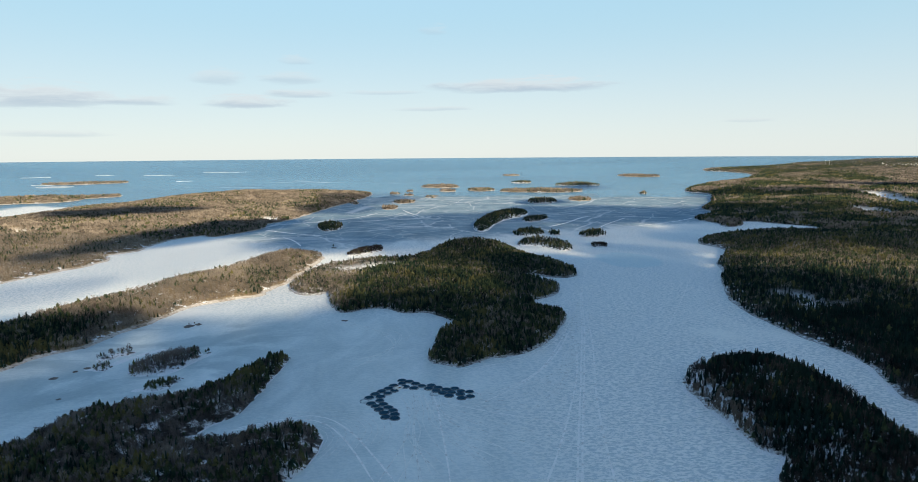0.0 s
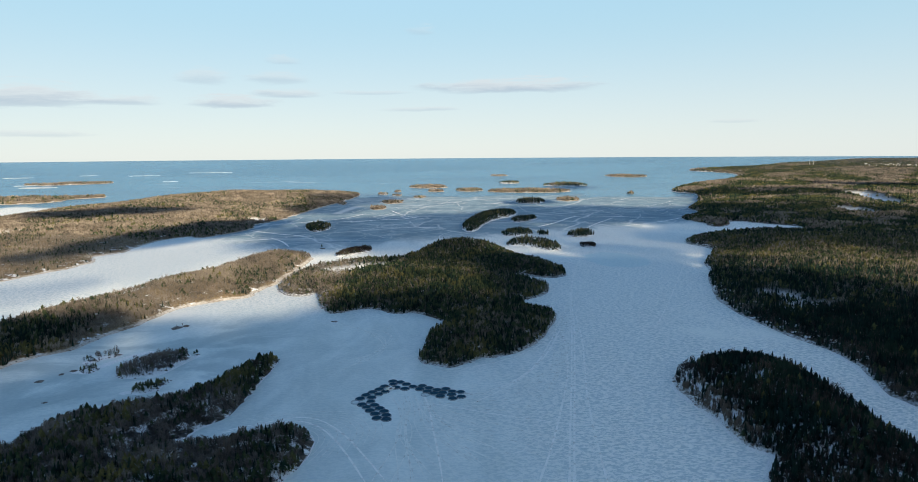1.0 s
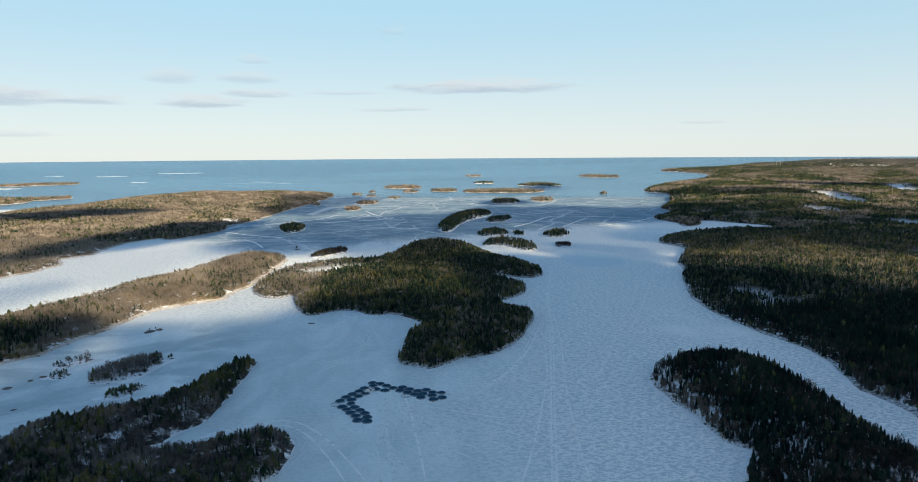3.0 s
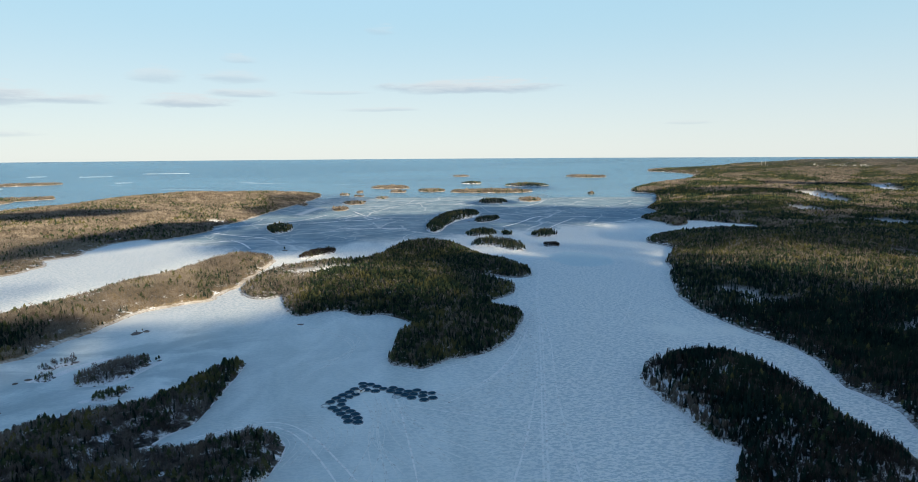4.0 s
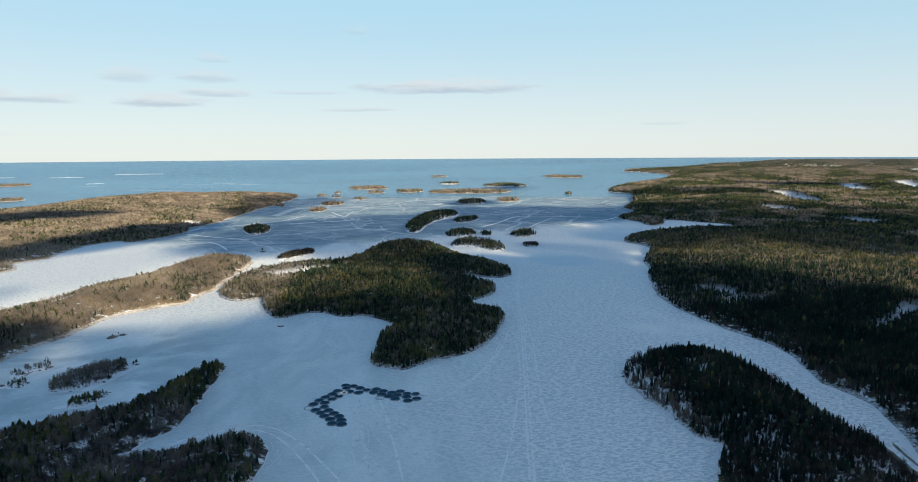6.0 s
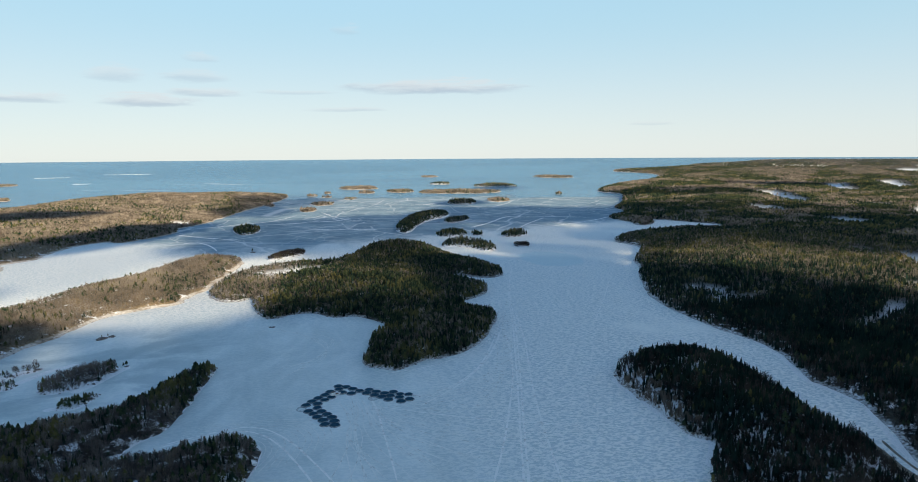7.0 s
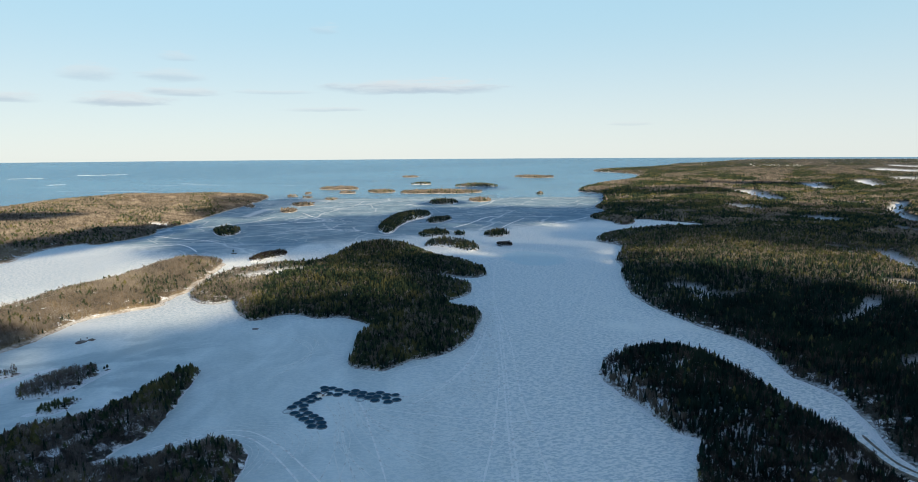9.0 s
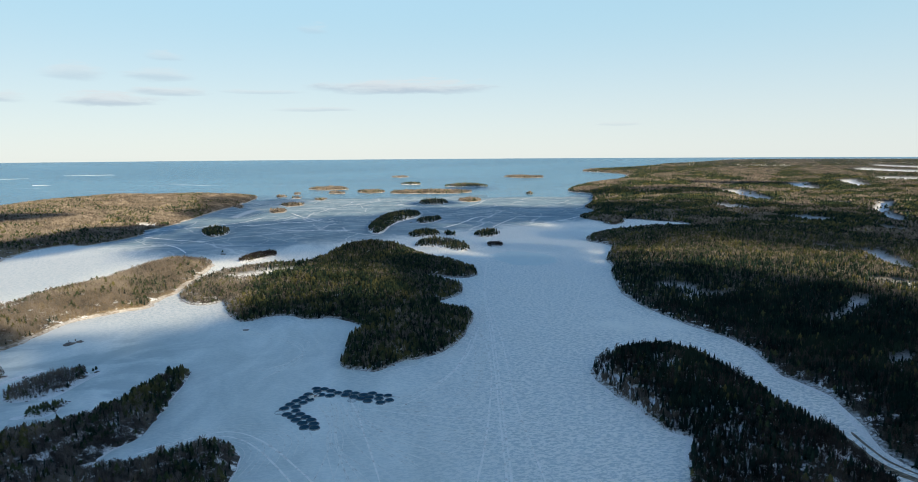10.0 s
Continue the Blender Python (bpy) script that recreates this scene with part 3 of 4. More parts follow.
def conifer_shape(seed, clumps, width, base, slim, size):
    """A spire (or, with a high base, a pine's crown) of drooping needle clumps round a dense core, 1 high."""
    rng = np.random.RandomState(seed)
    v, f = trunk_faces(rng, 0.016, 0.6, 3)
    slots = [1] * len(f)
    n, sides = len(v), 5
    for i in range(sides):
        a = 6.283 * (i + 0.5 * rng.rand()) / sides
        r = width * (0.5 + 0.35 * rng.rand())
        v.append((r * math.cos(a), r * math.sin(a), base + 0.16 * (1 - base) * rng.rand() + (0.3 * (1 - base) if slim > 1.5 else 0)))
    v.append((0.02 * rng.randn(), 0.02 * rng.randn(), 0.97))
    f += [(n + i, n + (i + 1) % sides, n + sides) for i in range(sides)]
    slots += [0] * sides
    for i in range(clumps):
        t = base + (1 - base) * ((i + rng.rand() * 0.8) / clumps) ** 0.9
        reach = width * (1.04 - ((t - base) / (1 - base)) ** slim) * (0.7 + 0.6 * rng.rand())
        a = i * 2.399 + rng.rand() * 0.7
        half = size * (0.7 + 0.6 * rng.rand()) * (0.45 + reach / width)
        ca, sa = math.cos(a), math.sin(a)
        zt, zo = min(t + 0.05 + 0.25 * size, 1.0), t - 0.03 - 0.09 * rng.rand()
        n = len(v)
        v += [(0.15 * reach * ca, 0.15 * reach * sa, zt), (reach * ca - half * sa, reach * sa + half * ca, zo), (reach * ca + half * sa, reach * sa - half * ca, zo + 0.02)]
        f.append((n, n + 1, n + 2))
        slots.append(0)
    return np.array(v), np.array(f), np.array(slots)


def bare_shape(seed, twigs, width, thin):
    """A leafless birch: a pale trunk and rising twigs that fill a rounded crown."""
    rng = np.random.RandomState(seed)
    v, f = trunk_faces(rng, 0.013, 0.9, 3, 0.04)
    slots = [1] * len(f)
    for i in range(twigs):
        t = 0.26 + 0.62 * (i + rng.rand()) / twigs
        a = i * 2.399 + rng.rand()
        reach = width * math.sin(math.pi * min(max((t - 0.10) / 0.95, 0.05), 1)) ** 0.7 * (0.55 + 0.6 * rng.rand())
        rise = 0.07 + 0.14 * rng.rand()
        b = a + 1.57
        n = len(v)
        v += [(0.15 * reach * math.cos(a), 0.15 * reach * math.sin(a), t - 0.06), (reach * math.cos(a) + thin * math.cos(b), reach * math.sin(a) + thin * math.sin(b), min(t + rise, 1.0)),
              (reach * 0.8 * math.cos(a) - thin * math.cos(b), reach * 0.8 * math.sin(a) - thin * math.sin(b), min(t + rise + 0.05, 1.03))]
        f.append((n, n + 1, n + 2))
        slots.append(0)
    return np.array(v), np.array(f), np.array(slots)


def far_shape(seed, width, base):
    """A far crown: an uneven four-sided cone, 1 high."""
    rng = np.random.RandomState(seed)
    v = []
    for i in range(4):
        a = 6.283 * (i + 0.4 * rng.rand()) / 4
        q = width * (0.75 + 0.5 * rng.rand())
        v.append((q * math.cos(a), q * math.sin(a), base + 0.1 * rng.rand()))
    v.append((0.06 * rng.randn(), 0.06 * rng.randn(), 1.0))
    f = [(i, (i + 1) % 4, 4) for i in range(4)]
    return np.array(v), np.array(f), np.zeros(len(f), int)


# kind -> level of detail -> shapes
SHAPES = {
    "spruce": [[conifer_shape(s, 24, 0.19, 0.06, 0.9, 0.075) for s in range(5)], [conifer_shape(s, 8, 0.20, 0.08, 0.9, 0.11) for s in range(5)], [far_shape(s, 0.36, 0.0) for s in range(4)]],
    "pine": [[conifer_shape(s + 10, 23, 0.20, 0.34, 2.2, 0.085) for s in range(5)], [conifer_shape(s + 10, 8, 0.22, 0.32, 2.2, 0.12) for s in range(5)], [far_shape(s + 10, 0.48, 0.2) for s in range(4)]],
    "birch": [[bare_shape(s + 20, 26, 0.21, 0.014) for s in range(5)], [bare_shape(s + 20, 9, 0.23, 0.034) for s in range(5)], [far_shape(s + 20, 0.50, 0.2) for s in range(4)]],
}
# the last two are darkened twig copies for woods that lie in shade
LOOKS = {"spruce": (SPRUCE, BARK, "dense dark green spruce forest", "conifer_forest"), "pine": (PINE, BARK, "olive green pine forest", "pine_forest"),
         "birch": (TWIGS, BIRCH, "leafless grey-brown birch wood", "birch_forest"), "half_shade": (HALF_SHADE_TWIGS, BARK, "leafless wood of grey twigs darkened for shade", "half_shade_forest"),
         "full_shade": (FULL_SHADE_TWIGS, BARK, "leafless wood of brown twigs darkened for deep shade", "full_shade_forest")}


def grow(key, spacing, tall, mix, density=1.0, margin=3.0, region=None, upto=1e9):
    """Plants one piece of land. mix(x, y) gives the shares of spruce and pine; the rest is bare."""
    info = LANDS[key]
    p = info["outline"]
    lo, hi = p.min(0), p.max(0)
    if region:
        lo, hi = np.maximum(lo, region[:2]), np.minimum(hi, region[2:])
    rng = np.random.RandomState(sum(map(ord, key)) + int(spacing * 10))
    x, y = np.meshgrid(np.arange(lo[0], hi[0], spacing), np.arange(lo[1], hi[1], spacing), indexing="ij")
    x, y = x.ravel() + spacing * 0.9 * (rng.rand(x.size) - 0.5), y.ravel() + spacing * 0.9 * (rng.rand(y.size) - 0.5)
    bearing, r = np.degrees(np.arctan2(x, y)), np.hypot(x, y)
    seen = (bearing > -43) & (bearing < 52) & (r > 300) & (r < 4890)
    x, y = x[seen], y[seen]
    z, d, clear = ground(info, x, y)
    share = density(x, y) if callable(density) else density
    bank = np.zeros(x.shape)
    for p0, p1, w in PONDS:
        bank = np.maximum(bank, capsule(x, y, p0, p1, w * (0.75 + 0.5 * rough_field(x, y, 25.0, 9)) + 0.0013 * tall * np.maximum(np.hypot(x, y) - 1000, 0)))
    clear = np.maximum(clear, np.clip(bank * 1.2, 0, 1) if key == "mainland" else 0)
    keep = (d > margin) & (d < upto) & (rng.rand(x.size) < share * (1 - np.where(np.hypot(x, y) < 1000, 0.8, 0.97) * clear)) & (rng.rand(x.size) < 0.25 + 1.5 * rough_field(x, y, 18.0, 21))
    if key == "mainland":
        keep &= rng.rand(x.size) < np.where(np.hypot(x, y) < 1000, 0.62, 0.7) + 0.55 * np.clip((d - 6) / 28, 0, 1)
    x, y, z = x[keep], y[keep], z[keep]
    _, s = sheet(x, y)
    a, b = mix(x, y)
    u = rng.rand(x.size)
    kind = np.where(u < a, 0, np.where(u < a + b, 1, 2))
    size = tall * s * (0.5 + 0.75 * rng.rand(x.size) + 0.4 * (rng.rand(x.size) > 0.93)) * np.where(kind == 2, 0.9, 1.0)
    return x, y, z, size, kind, rng


def forest(key, level, spacing, tall, mix, density=1.0, margin=3.0, region=None, spare=None, near="", bare="birch", upto=1e9):
    x, y, z, size, kind, rng = grow(key, spacing, tall, mix, density, margin, region, upto)
    if spare:
        gone = spare(x, y)
        gone &= np.cumsum(gone) <= 145
        SINGLES.extend(zip(x[gone], y[gone], z[gone], size[gone], kind[gone]))
        x, y, z, size, kind = (q[~gone] for q in (x, y, z, size, kind))
    for i, name in enumerate(("spruce", "pine", "birch")):
        which = np.where(kind == i)[0]
        if not len(which):
            continue
        shapes = SHAPES[name][level]
        vs, fs, ms, count = [], [], [], 0
        for j, (v, f, m) in enumerate(shapes):
            w = which[j::len(shapes)]
            turn = rng.rand(len(w)) * 6.283
            c, sn, k = np.cos(turn)[:, None], np.sin(turn)[:, None], size[w][:, None]
            wide = k * (0.82 + 0.6 * rng.rand(len(w)))[:, None]
            q = np.stack([x[w][:, None] + wide * (c * v[:, 0] - sn * v[:, 1]), y[w][:, None] + wide * (sn * v[:, 0] + c * v[:, 1]), z[w][:, None] + k * v[:, 2] - 0.2], -1)
            vs.append(q.reshape(-1, 3))
            fs.append((f[None] + (count + len(v) * np.arange(len(w)))[:, None, None]).reshape(-1, 3))
            ms.append(np.tile(m, len(w)))
            count += len(v) * len(w)
        crown, bark, label, title = LOOKS[bare if name == "birch" else name]
        me = raw_mesh(title, np.concatenate(vs), np.concatenate(fs), [crown, bark], np.concatenate(ms))
        tagged(new(title, me), label + near, "trees", kind="stuff")


SINGLES = []


def shares(spruce, pine, stand=60.0, seed=31, swing=0.9):
    """Shares that change from stand to stand."""
    def mix(x, y):
        n = np.clip((rough_field(x, y, stand, seed) - 0.5) * 2.4 * swing + 0.5, 0, 1)
        green = np.clip((spruce + pine) * 2 * n if spruce + pine < 0.5 else 1 - (1 - spruce - pine) * 2 * (1 - n), 0, 1)
        part_spruce = spruce / (spruce + pine)
        return green * part_spruce, green * (1 - part_spruce)
    return mix


def spit_mix(x, y):
    a, b = shares(0.02, 0.09, 50.0)(x, y)
    dark = np.clip((760 - y) / 60, 0, 1) * np.clip((-400 - x) / 30, 0, 1)
    return a + (0.5 - a) * dark, b + (0.4 - b) * dark


def headland_mix(x, y):
    a, b = shares(0.11, 0.20, 40.0)(x, y)
    tip = np.clip((y - 500) / 40, 0, 1)
    return a + (0.2 - a) * tip, b + (0.6 - b) * tip


def mainland_mix(x, y):
    a, b = shares(0.58, 0.18, 60.0)(x, y)
    # few spruces on the sunlit strip: its brightness is put into paler crowns
    lit_ridge = np.clip((y + 0.9 * x - 1530) / 90, 0, 1) * np.clip((2060 - y - 0.9 * x) / 90, 0, 1)
    return a * (1 - 0.88 * lit_ridge), b + (0.52 - b) * 0.9 * lit_ridge


def central_mix(x, y):
    a, b = shares(0.36, 0.44, 45.0)(x, y)
    bare = np.clip((-150 - x) / 25, 0, 1)
    return a * (1 - 0.85 * bare), b * (1 - 0.7 * bare)


def near_right_mix(x, y):
    a, b = shares(0.60, 0.03, 35.0)(x, y)
    slope = np.clip(1.5 - inland(x, y, LANDS["near_right"]["outline"]) / 14, 0, 1) * np.clip((240 - x) / 20, 0, 1) * np.clip((y - 400) / 20, 0, 1)
    low = np.clip((405 - y) / 40, 0, 1) * 0.4
    bare = np.maximum(slope * 0.65, low)
    return a * (1 - bare), b * (1 - bare)


def shore_mix(x, y):
    """Bare trees on the shore's slope, spruces behind."""
    a, b = shares(0.82, 0.04, 50.0)(x, y)
    slope = 0.5 * np.clip(1.5 - inland(x, y, LANDS["mainland"]["outline"]) / 22, 0, 1)
    return a * (1 - slope), b * (1 - slope)


def near_right_thick(x, y):
    slope = np.clip(1.6 - inland(x, y, LANDS["near_right"]["outline"]) / 14, 0, 1) * np.clip((240 - x) / 20, 0, 1) * np.clip((y - 410) / 20, 0, 1)
    return np.clip(0.55 + 0.9 * rough_field(x, y, 26.0, 51), 0, 1) * (1 - 0.45 * slope)


def spit_thick(x, y):
    return 0.95 - 0.5 * capsule(x, y, (-430, 900), (-400, 840), 45)


forest("headland", 0, 2.45, 6.9, headland_mix, 0.95, 0.6, spare=lambda x, y: (x > -150) & (y < 452), near=" on a rocky headland", bare="half_shade")
forest("near_right", 0, 2.5, 8.0, near_right_mix, near_right_thick, 1.0, spare=lambda x, y: (x < 232) & (y > 418) & (y < 520), near=" on a steep island", bare="full_shade")
forest("headland", 1, 1.9, 2.4, shares(0.02, 0.10, 30.0), 1.0, 0.3, near=" as low brush round a rocky shore", bare="half_shade", upto=16.0)
forest("near_right", 1, 2.1, 2.4, shares(0.05, 0.05, 30.0), 0.9, 0.3, near=" as low brush round an island shore", bare="full_shade", upto=9.0)
forest("central", 0, 2.7, 7.2, central_mix, 1.0, 1.2, region=(-300, 560, 220, 830), near=" on the hilly island")
forest("central", 1, 3.0, 7.6, central_mix, 1.0, 1.2, region=(-300, 830, 220, 1450), near=" on the hilly island")
forest("west_spit", 0, 2.7, 8.0, spit_mix, spit_thick, 4, region=(-600, 480, -200, 800), near=" on a low spit")
forest("west_spit", 1, 2.6, 8.0, spit_mix, spit_thick, 5, region=(-600, 800, -200, 1300), near=" on a low spit")
forest("mainland", 0, 2.9, 7.8, shore_mix, lambda x, y: 0.8 + 0.6 * rough_field(x, y, 45.0, 51), 1.2, region=(300, 250, 560, 600), near=" along the mainland shore", bare="full_shade")
forest("mainland", 1, 2.9, 7.8, shore_mix, lambda x, y: 0.8 + 0.6 * rough_field(x, y, 45.0, 51), 1.2, region=(300, 600, 640, 760), near=" along the mainland shore", bare="full_shade")
forest("mainland", 1, 2.9, 7.8, shore_mix, 1.0, 1.2, region=(560, 250, 640, 600), near=" behind the mainland shore", bare="full_shade")
forest("mainland", 1, 3.6, 8.0, mainland_mix, 1.0, 2, region=(300, 760, 1100, 1450), near=" on the mainland")
forest("mainland", 1, 3.6, 8.0, mainland_mix, 1.0, 2, region=(640, 250, 1300, 760), near=" on the mainland", bare="half_shade")
# a high share of pale bare trees far off stands in for lightening haze
forest("mainland", 2, 5.0, 8.5, shares(0.18, 0.40, 90.0, swing=2.0), 1.0, 3, region=(500, 1450, 2600, 2400), near=" on the mainland")
forest("mainland", 2, 5.0, 8.5, shares(0.18, 0.40, 90.0, swing=2.0), 1.0, 3, region=(1100, 800, 2600, 1450), near=" on the mainland")
forest("mainland", 2, 7.5, 10.0, shares(0.12, 0.40, 160.0, swing=2.0), 1.0, 3, region=(700, 2400, 4300, 4890), near=" far off on the mainland")
forest("mainland", 2, 7.5, 10.0, shares(0.12, 0.40, 160.0, swing=2.0), 1.0, 3, region=(2600, 1800, 4300, 2400), near=" far off on the mainland")
forest("west_point", 1, 4.1, 7.0, shares(0.02, 0.09, 70.0), 0.95, 3, region=(-1600, 750, -450, 1500), near=" on a broad peninsula")
forest("west_point", 2, 5.2, 7.5, shares(0.02, 0.14, 110.0, swing=2.0), 1.0, 3, region=(-1600, 1500, -350, 3300), near=" on a broad peninsula")
for key, label, outline, hill in ISLETS:
    scrub = key in ("birch_islet", "low_islet", "scrub_islet", "grey_islet")
    few = key in ("rocky_islet", "round_islet", "low_islet")
    level = 0 if outline[0][1] < 1000 or scrub else 1
    forest(key, level, 2.4 if level == 0 else 4.2, 7.0 if scrub else (5.0 if few else 8.5), shares(0.02, 0.10) if scrub else shares(0.2, 0.6) if few else shares(0.55, 0.3), 0.62 if few else 1.0,
           1.2, near=" on a small island", bare="full_shade" if scrub and key != "birch_islet" else "half_shade")
for i, (cx, cy, rx, ry, hill) in enumerate(FAR_ISLES):
    # the same shaded isles get dark spruce, the lit ones pale bare wood
    dark = i in (0, 4, 5, 8)
    forest("far%d" % i, 2, 7.0, 10.0, shares(0.5, 0.3) if dark else shares(0.03, 0.1), 0.95 if dark else 0.7, 2.0, near=" on a far island")

# single trees of the two nearest shores, each a thing with its parts


def single_tree(kind, variant):
    title = ("spruce_tree", "pine_tree", "birch_tree")[kind]
    v, f, m = (conifer_shape(70 + variant, 90, 0.19, 0.10, 0.9, 0.055), conifer_shape(80 + variant, 80, 0.21, 0.42, 2.2, 0.065), bare_shape(90 + variant, 70, 0.2, 0.012))[kind]
    crown, bark, _, _ = LOOKS[("spruce", "pine", "birch")[kind]]
    root = new(title)
    for name, slot, mat in (("trunk", 1, bark), ("crown", 0, crown)):
        used, faces = np.unique(f[m == slot], return_inverse=True)
        ob = new(name, raw_mesh(name, v[used], faces.reshape(-1, 3), [mat]))
        ob.parent = root
    tagged(root, ("dark green spruce on the near shore", "olive green pine on the near shore", "leafless birch on the near shore")[kind], "tree", "trees on the near shores")
    return root


SINGLES = SINGLES[:284] + [(-256, 634, 0.6, 5.5, 1), (-258, 632, 0.5, 4.5, 1), (-319, 738, 1.2, 3.0, 2), (-314, 742, 1.0, 3.5, 2), (-270, 1367, 1.2, 8.0, 1)]
MODELS = {}
for n, (x, y, z, size, kind) in enumerate(SINGLES[:290]):
    which = (int(kind), n % 3)
    m = Matrix.LocRotScale((x, y, z - 0.2), Euler((0, 0, n * 2.4)), None)
    if which not in MODELS:
        ob = MODELS[which] = single_tree(*which)
        ob.scale = (size * 1.05,) * 3
        ob.matrix_basis = m @ Matrix.Diagonal((*ob.scale, 1))
    else:
        model = MODELS[which]
        ob = copy_thing(model, m)
        ob.scale = (size * 1.05,) * 3

# ================= unseen clouds added to shade the land (behind and above the camera) ======


def cloud(shade_x, shade_y, long, wide, turn, seed, density=1.0, altitude=800.0):
    """A flat-bottomed lumpy cloud that throws its shadow on the given spot of the plan."""
    away = altitude / math.tan(SUN_EL)
    cx, cy = shade_x + away * math.sin(SUN_AZ), shade_y + away * math.cos(SUN_AZ)
    c, s = math.cos(radians(turn)), math.sin(radians(turn))
    rings, turns = 9, 40
    rng = np.random.RandomState(seed)
    wob = 1 + sum(0.10 * rng.randn() / (k ** 0.5) * np.cos(k * np.linspace(0, 2 * np.pi, turns + 1)[:-1] + 6.3 * rng.rand()) for k in range(2, 9))
    v, f = [(cx, cy, altitude + 22), (cx, cy, altitude)], []
    for side in (1, 0):
        for i in range(1, rings + 1):
            for j in range(turns):
                a, r = 2 * math.pi * j / turns, i / rings
                p, q = long * r * wob[j] * math.cos(a), wide * r * wob[j] * math.sin(a)
                x, y = cx + c * p - s * q, cy + s * p + c * q
                lump = 24 * (1 - r ** 3) * (0.5 + float(rough_field(np.array(x), np.array(y), 70.0, seed))) if side else -3 * (1 - r)
                v.append((x, y, altitude + lump))
        o = 2 + (1 - side) * rings * turns
        for j in range(turns):
            k = (j + 1) % turns
            f.append((0 if side else 1, o + j, o + k, o + k))
            for i in range(rings - 1):
                f.append((o + i * turns + j, o + (i + 1) * turns + j, o + (i + 1) * turns + k, o + i * turns + k))
    bm = bmesh.new()
    for attr in ("rim", "veil"):
        bm.verts.layers.float.new(attr)
    layer, veil = bm.verts.layers.float["rim"], bm.verts.layers.float["veil"]
    vs = [bm.verts.new(p) for p in v]
    for n, w in enumerate(vs):
        w[layer], w[veil] = ((n - 2) // turns % rings + 1) / rings if n > 1 else 0.0, density
    for q in f:
        bm.faces.new([vs[i] for i in dict.fromkeys(q)])
    me = bpy.data.meshes.new("cloud")
    bm.to_mesh(me)
    bm.free()
    me.materials.append(CLOUD)
    tagged(new("cloud", me), "unseen flat-bottomed cloud added to shade the land", "cloud", kind="structure")


# spots to be shaded by added clouds; low densities are veils that only dim
SHADES = [(130, 296, 575, 528, 0, 1), (-440, 320, 330, 300, 0, 0.87), (-495, 665, 150, 110, 35, 0.95), (300, 618, 500, 370, -42, 1), (290, 1010, 300, 200, -44, 1), (370, 1240, 190, 110, -44, 0.7),
          (450, 1480, 330, 230, -60, 0.58), (-90, 1690, 420, 430, -20, 0.6), (-20, 1220, 150, 110, 0, 0.55), (-10, 960, 170, 125, 0, 0.3), (470, 2090, 400, 320, 0, 0.7), (334, 2575, 110, 110, 0, 0.8),
          (-400, 2720, 230, 260, 0, 0.5), (1030, 1455, 640, 420, -45, 0.76), (1230, 1960, 560, 300, -40, 0.48), (860, 2030, 260, 200, -42, 0.75), (1260, 2700, 330, 230, -20, 0.55), (577, 3231, 140, 110, 0, 1),
          (1830, 2940, 360, 60, -34, 0.9), (-640, 1620, 420, 115, 66, 0.95), (-1060, 2010, 250, 120, 15, 0.9), (-640, 880, 170, 90, 60, 0.3), (-560, 1230, 380, 170, 60, 0.15), (-240, 1400, 230, 130, 0, 0.45), (640, 1480, 190, 120, -20, 0.9), (-440, 2340, 150, 230, 0, 0.6), (-290, 790, 200, 120, 40, 0.15)]
for n, (x, y, a, b, turn, density) in enumerate(SHADES):
    cloud(x, y, 1.15 * a, 1.15 * b, turn, n + 3, density)

# ================= fish farm =================
CAGES = [(-51.6, 549.2), (-44.8, 546.5), (-50.7, 541.8), (-38.9, 541.1), (-57.9, 536.7), (-47.5, 533.7), (-33.1, 535.3), (-39.7, 530.3), (-61.6, 529.8), (-56.0, 524.2),
         (-25.0, 536.5), (-26.9, 529.1), (-66.7, 523.5), (-61.0, 518.5), (-18.9, 531.2), (-20.3, 523.5), (-11.9, 526.5), (-4.6, 528.6), (-71.3, 516.9), (-75.2, 509.2),
         (-66.1, 511.1), (-14.4, 518.9), (-7.4, 520.1), (-9.2, 512.2), (0.9, 522.6), (0.2, 515.5), (8.1, 521.1), (8.3, 510.5), (1.0, 506.8), (-65.7, 502.6)]
CAGES += [(-72.0, 496.6), (-61.9, 494.7), (-67.7, 490.8), (-57.1, 488.2), (-64.1, 484.1), (-52.9, 481.9), (-59.3, 477.4), (-50.6, 474.3), (-57.2, 469.2), (-49.8, 466.9)]


def ring(radius, thick, z, turns=28, sides=6):
    bm = bmesh.new()
    rows = []
    for i in range(turns):
        a = 2 * math.pi * i / turns
        rows.append([bm.verts.new(((radius + thick * math.cos(b)) * math.cos(a), (radius + thick * math.cos(b)) * math.sin(a), z + thick * math.sin(b)))
                     for b in (2 * math.pi * j / sides for j in range(sides))])
    for i in range(turns):
        p, q = rows[i], rows[(i + 1) % turns]
        for j in range(sides):
            bm.faces.new((p[j], q[j], q[(j + 1) % sides], p[(j + 1) % sides]))
    return bm


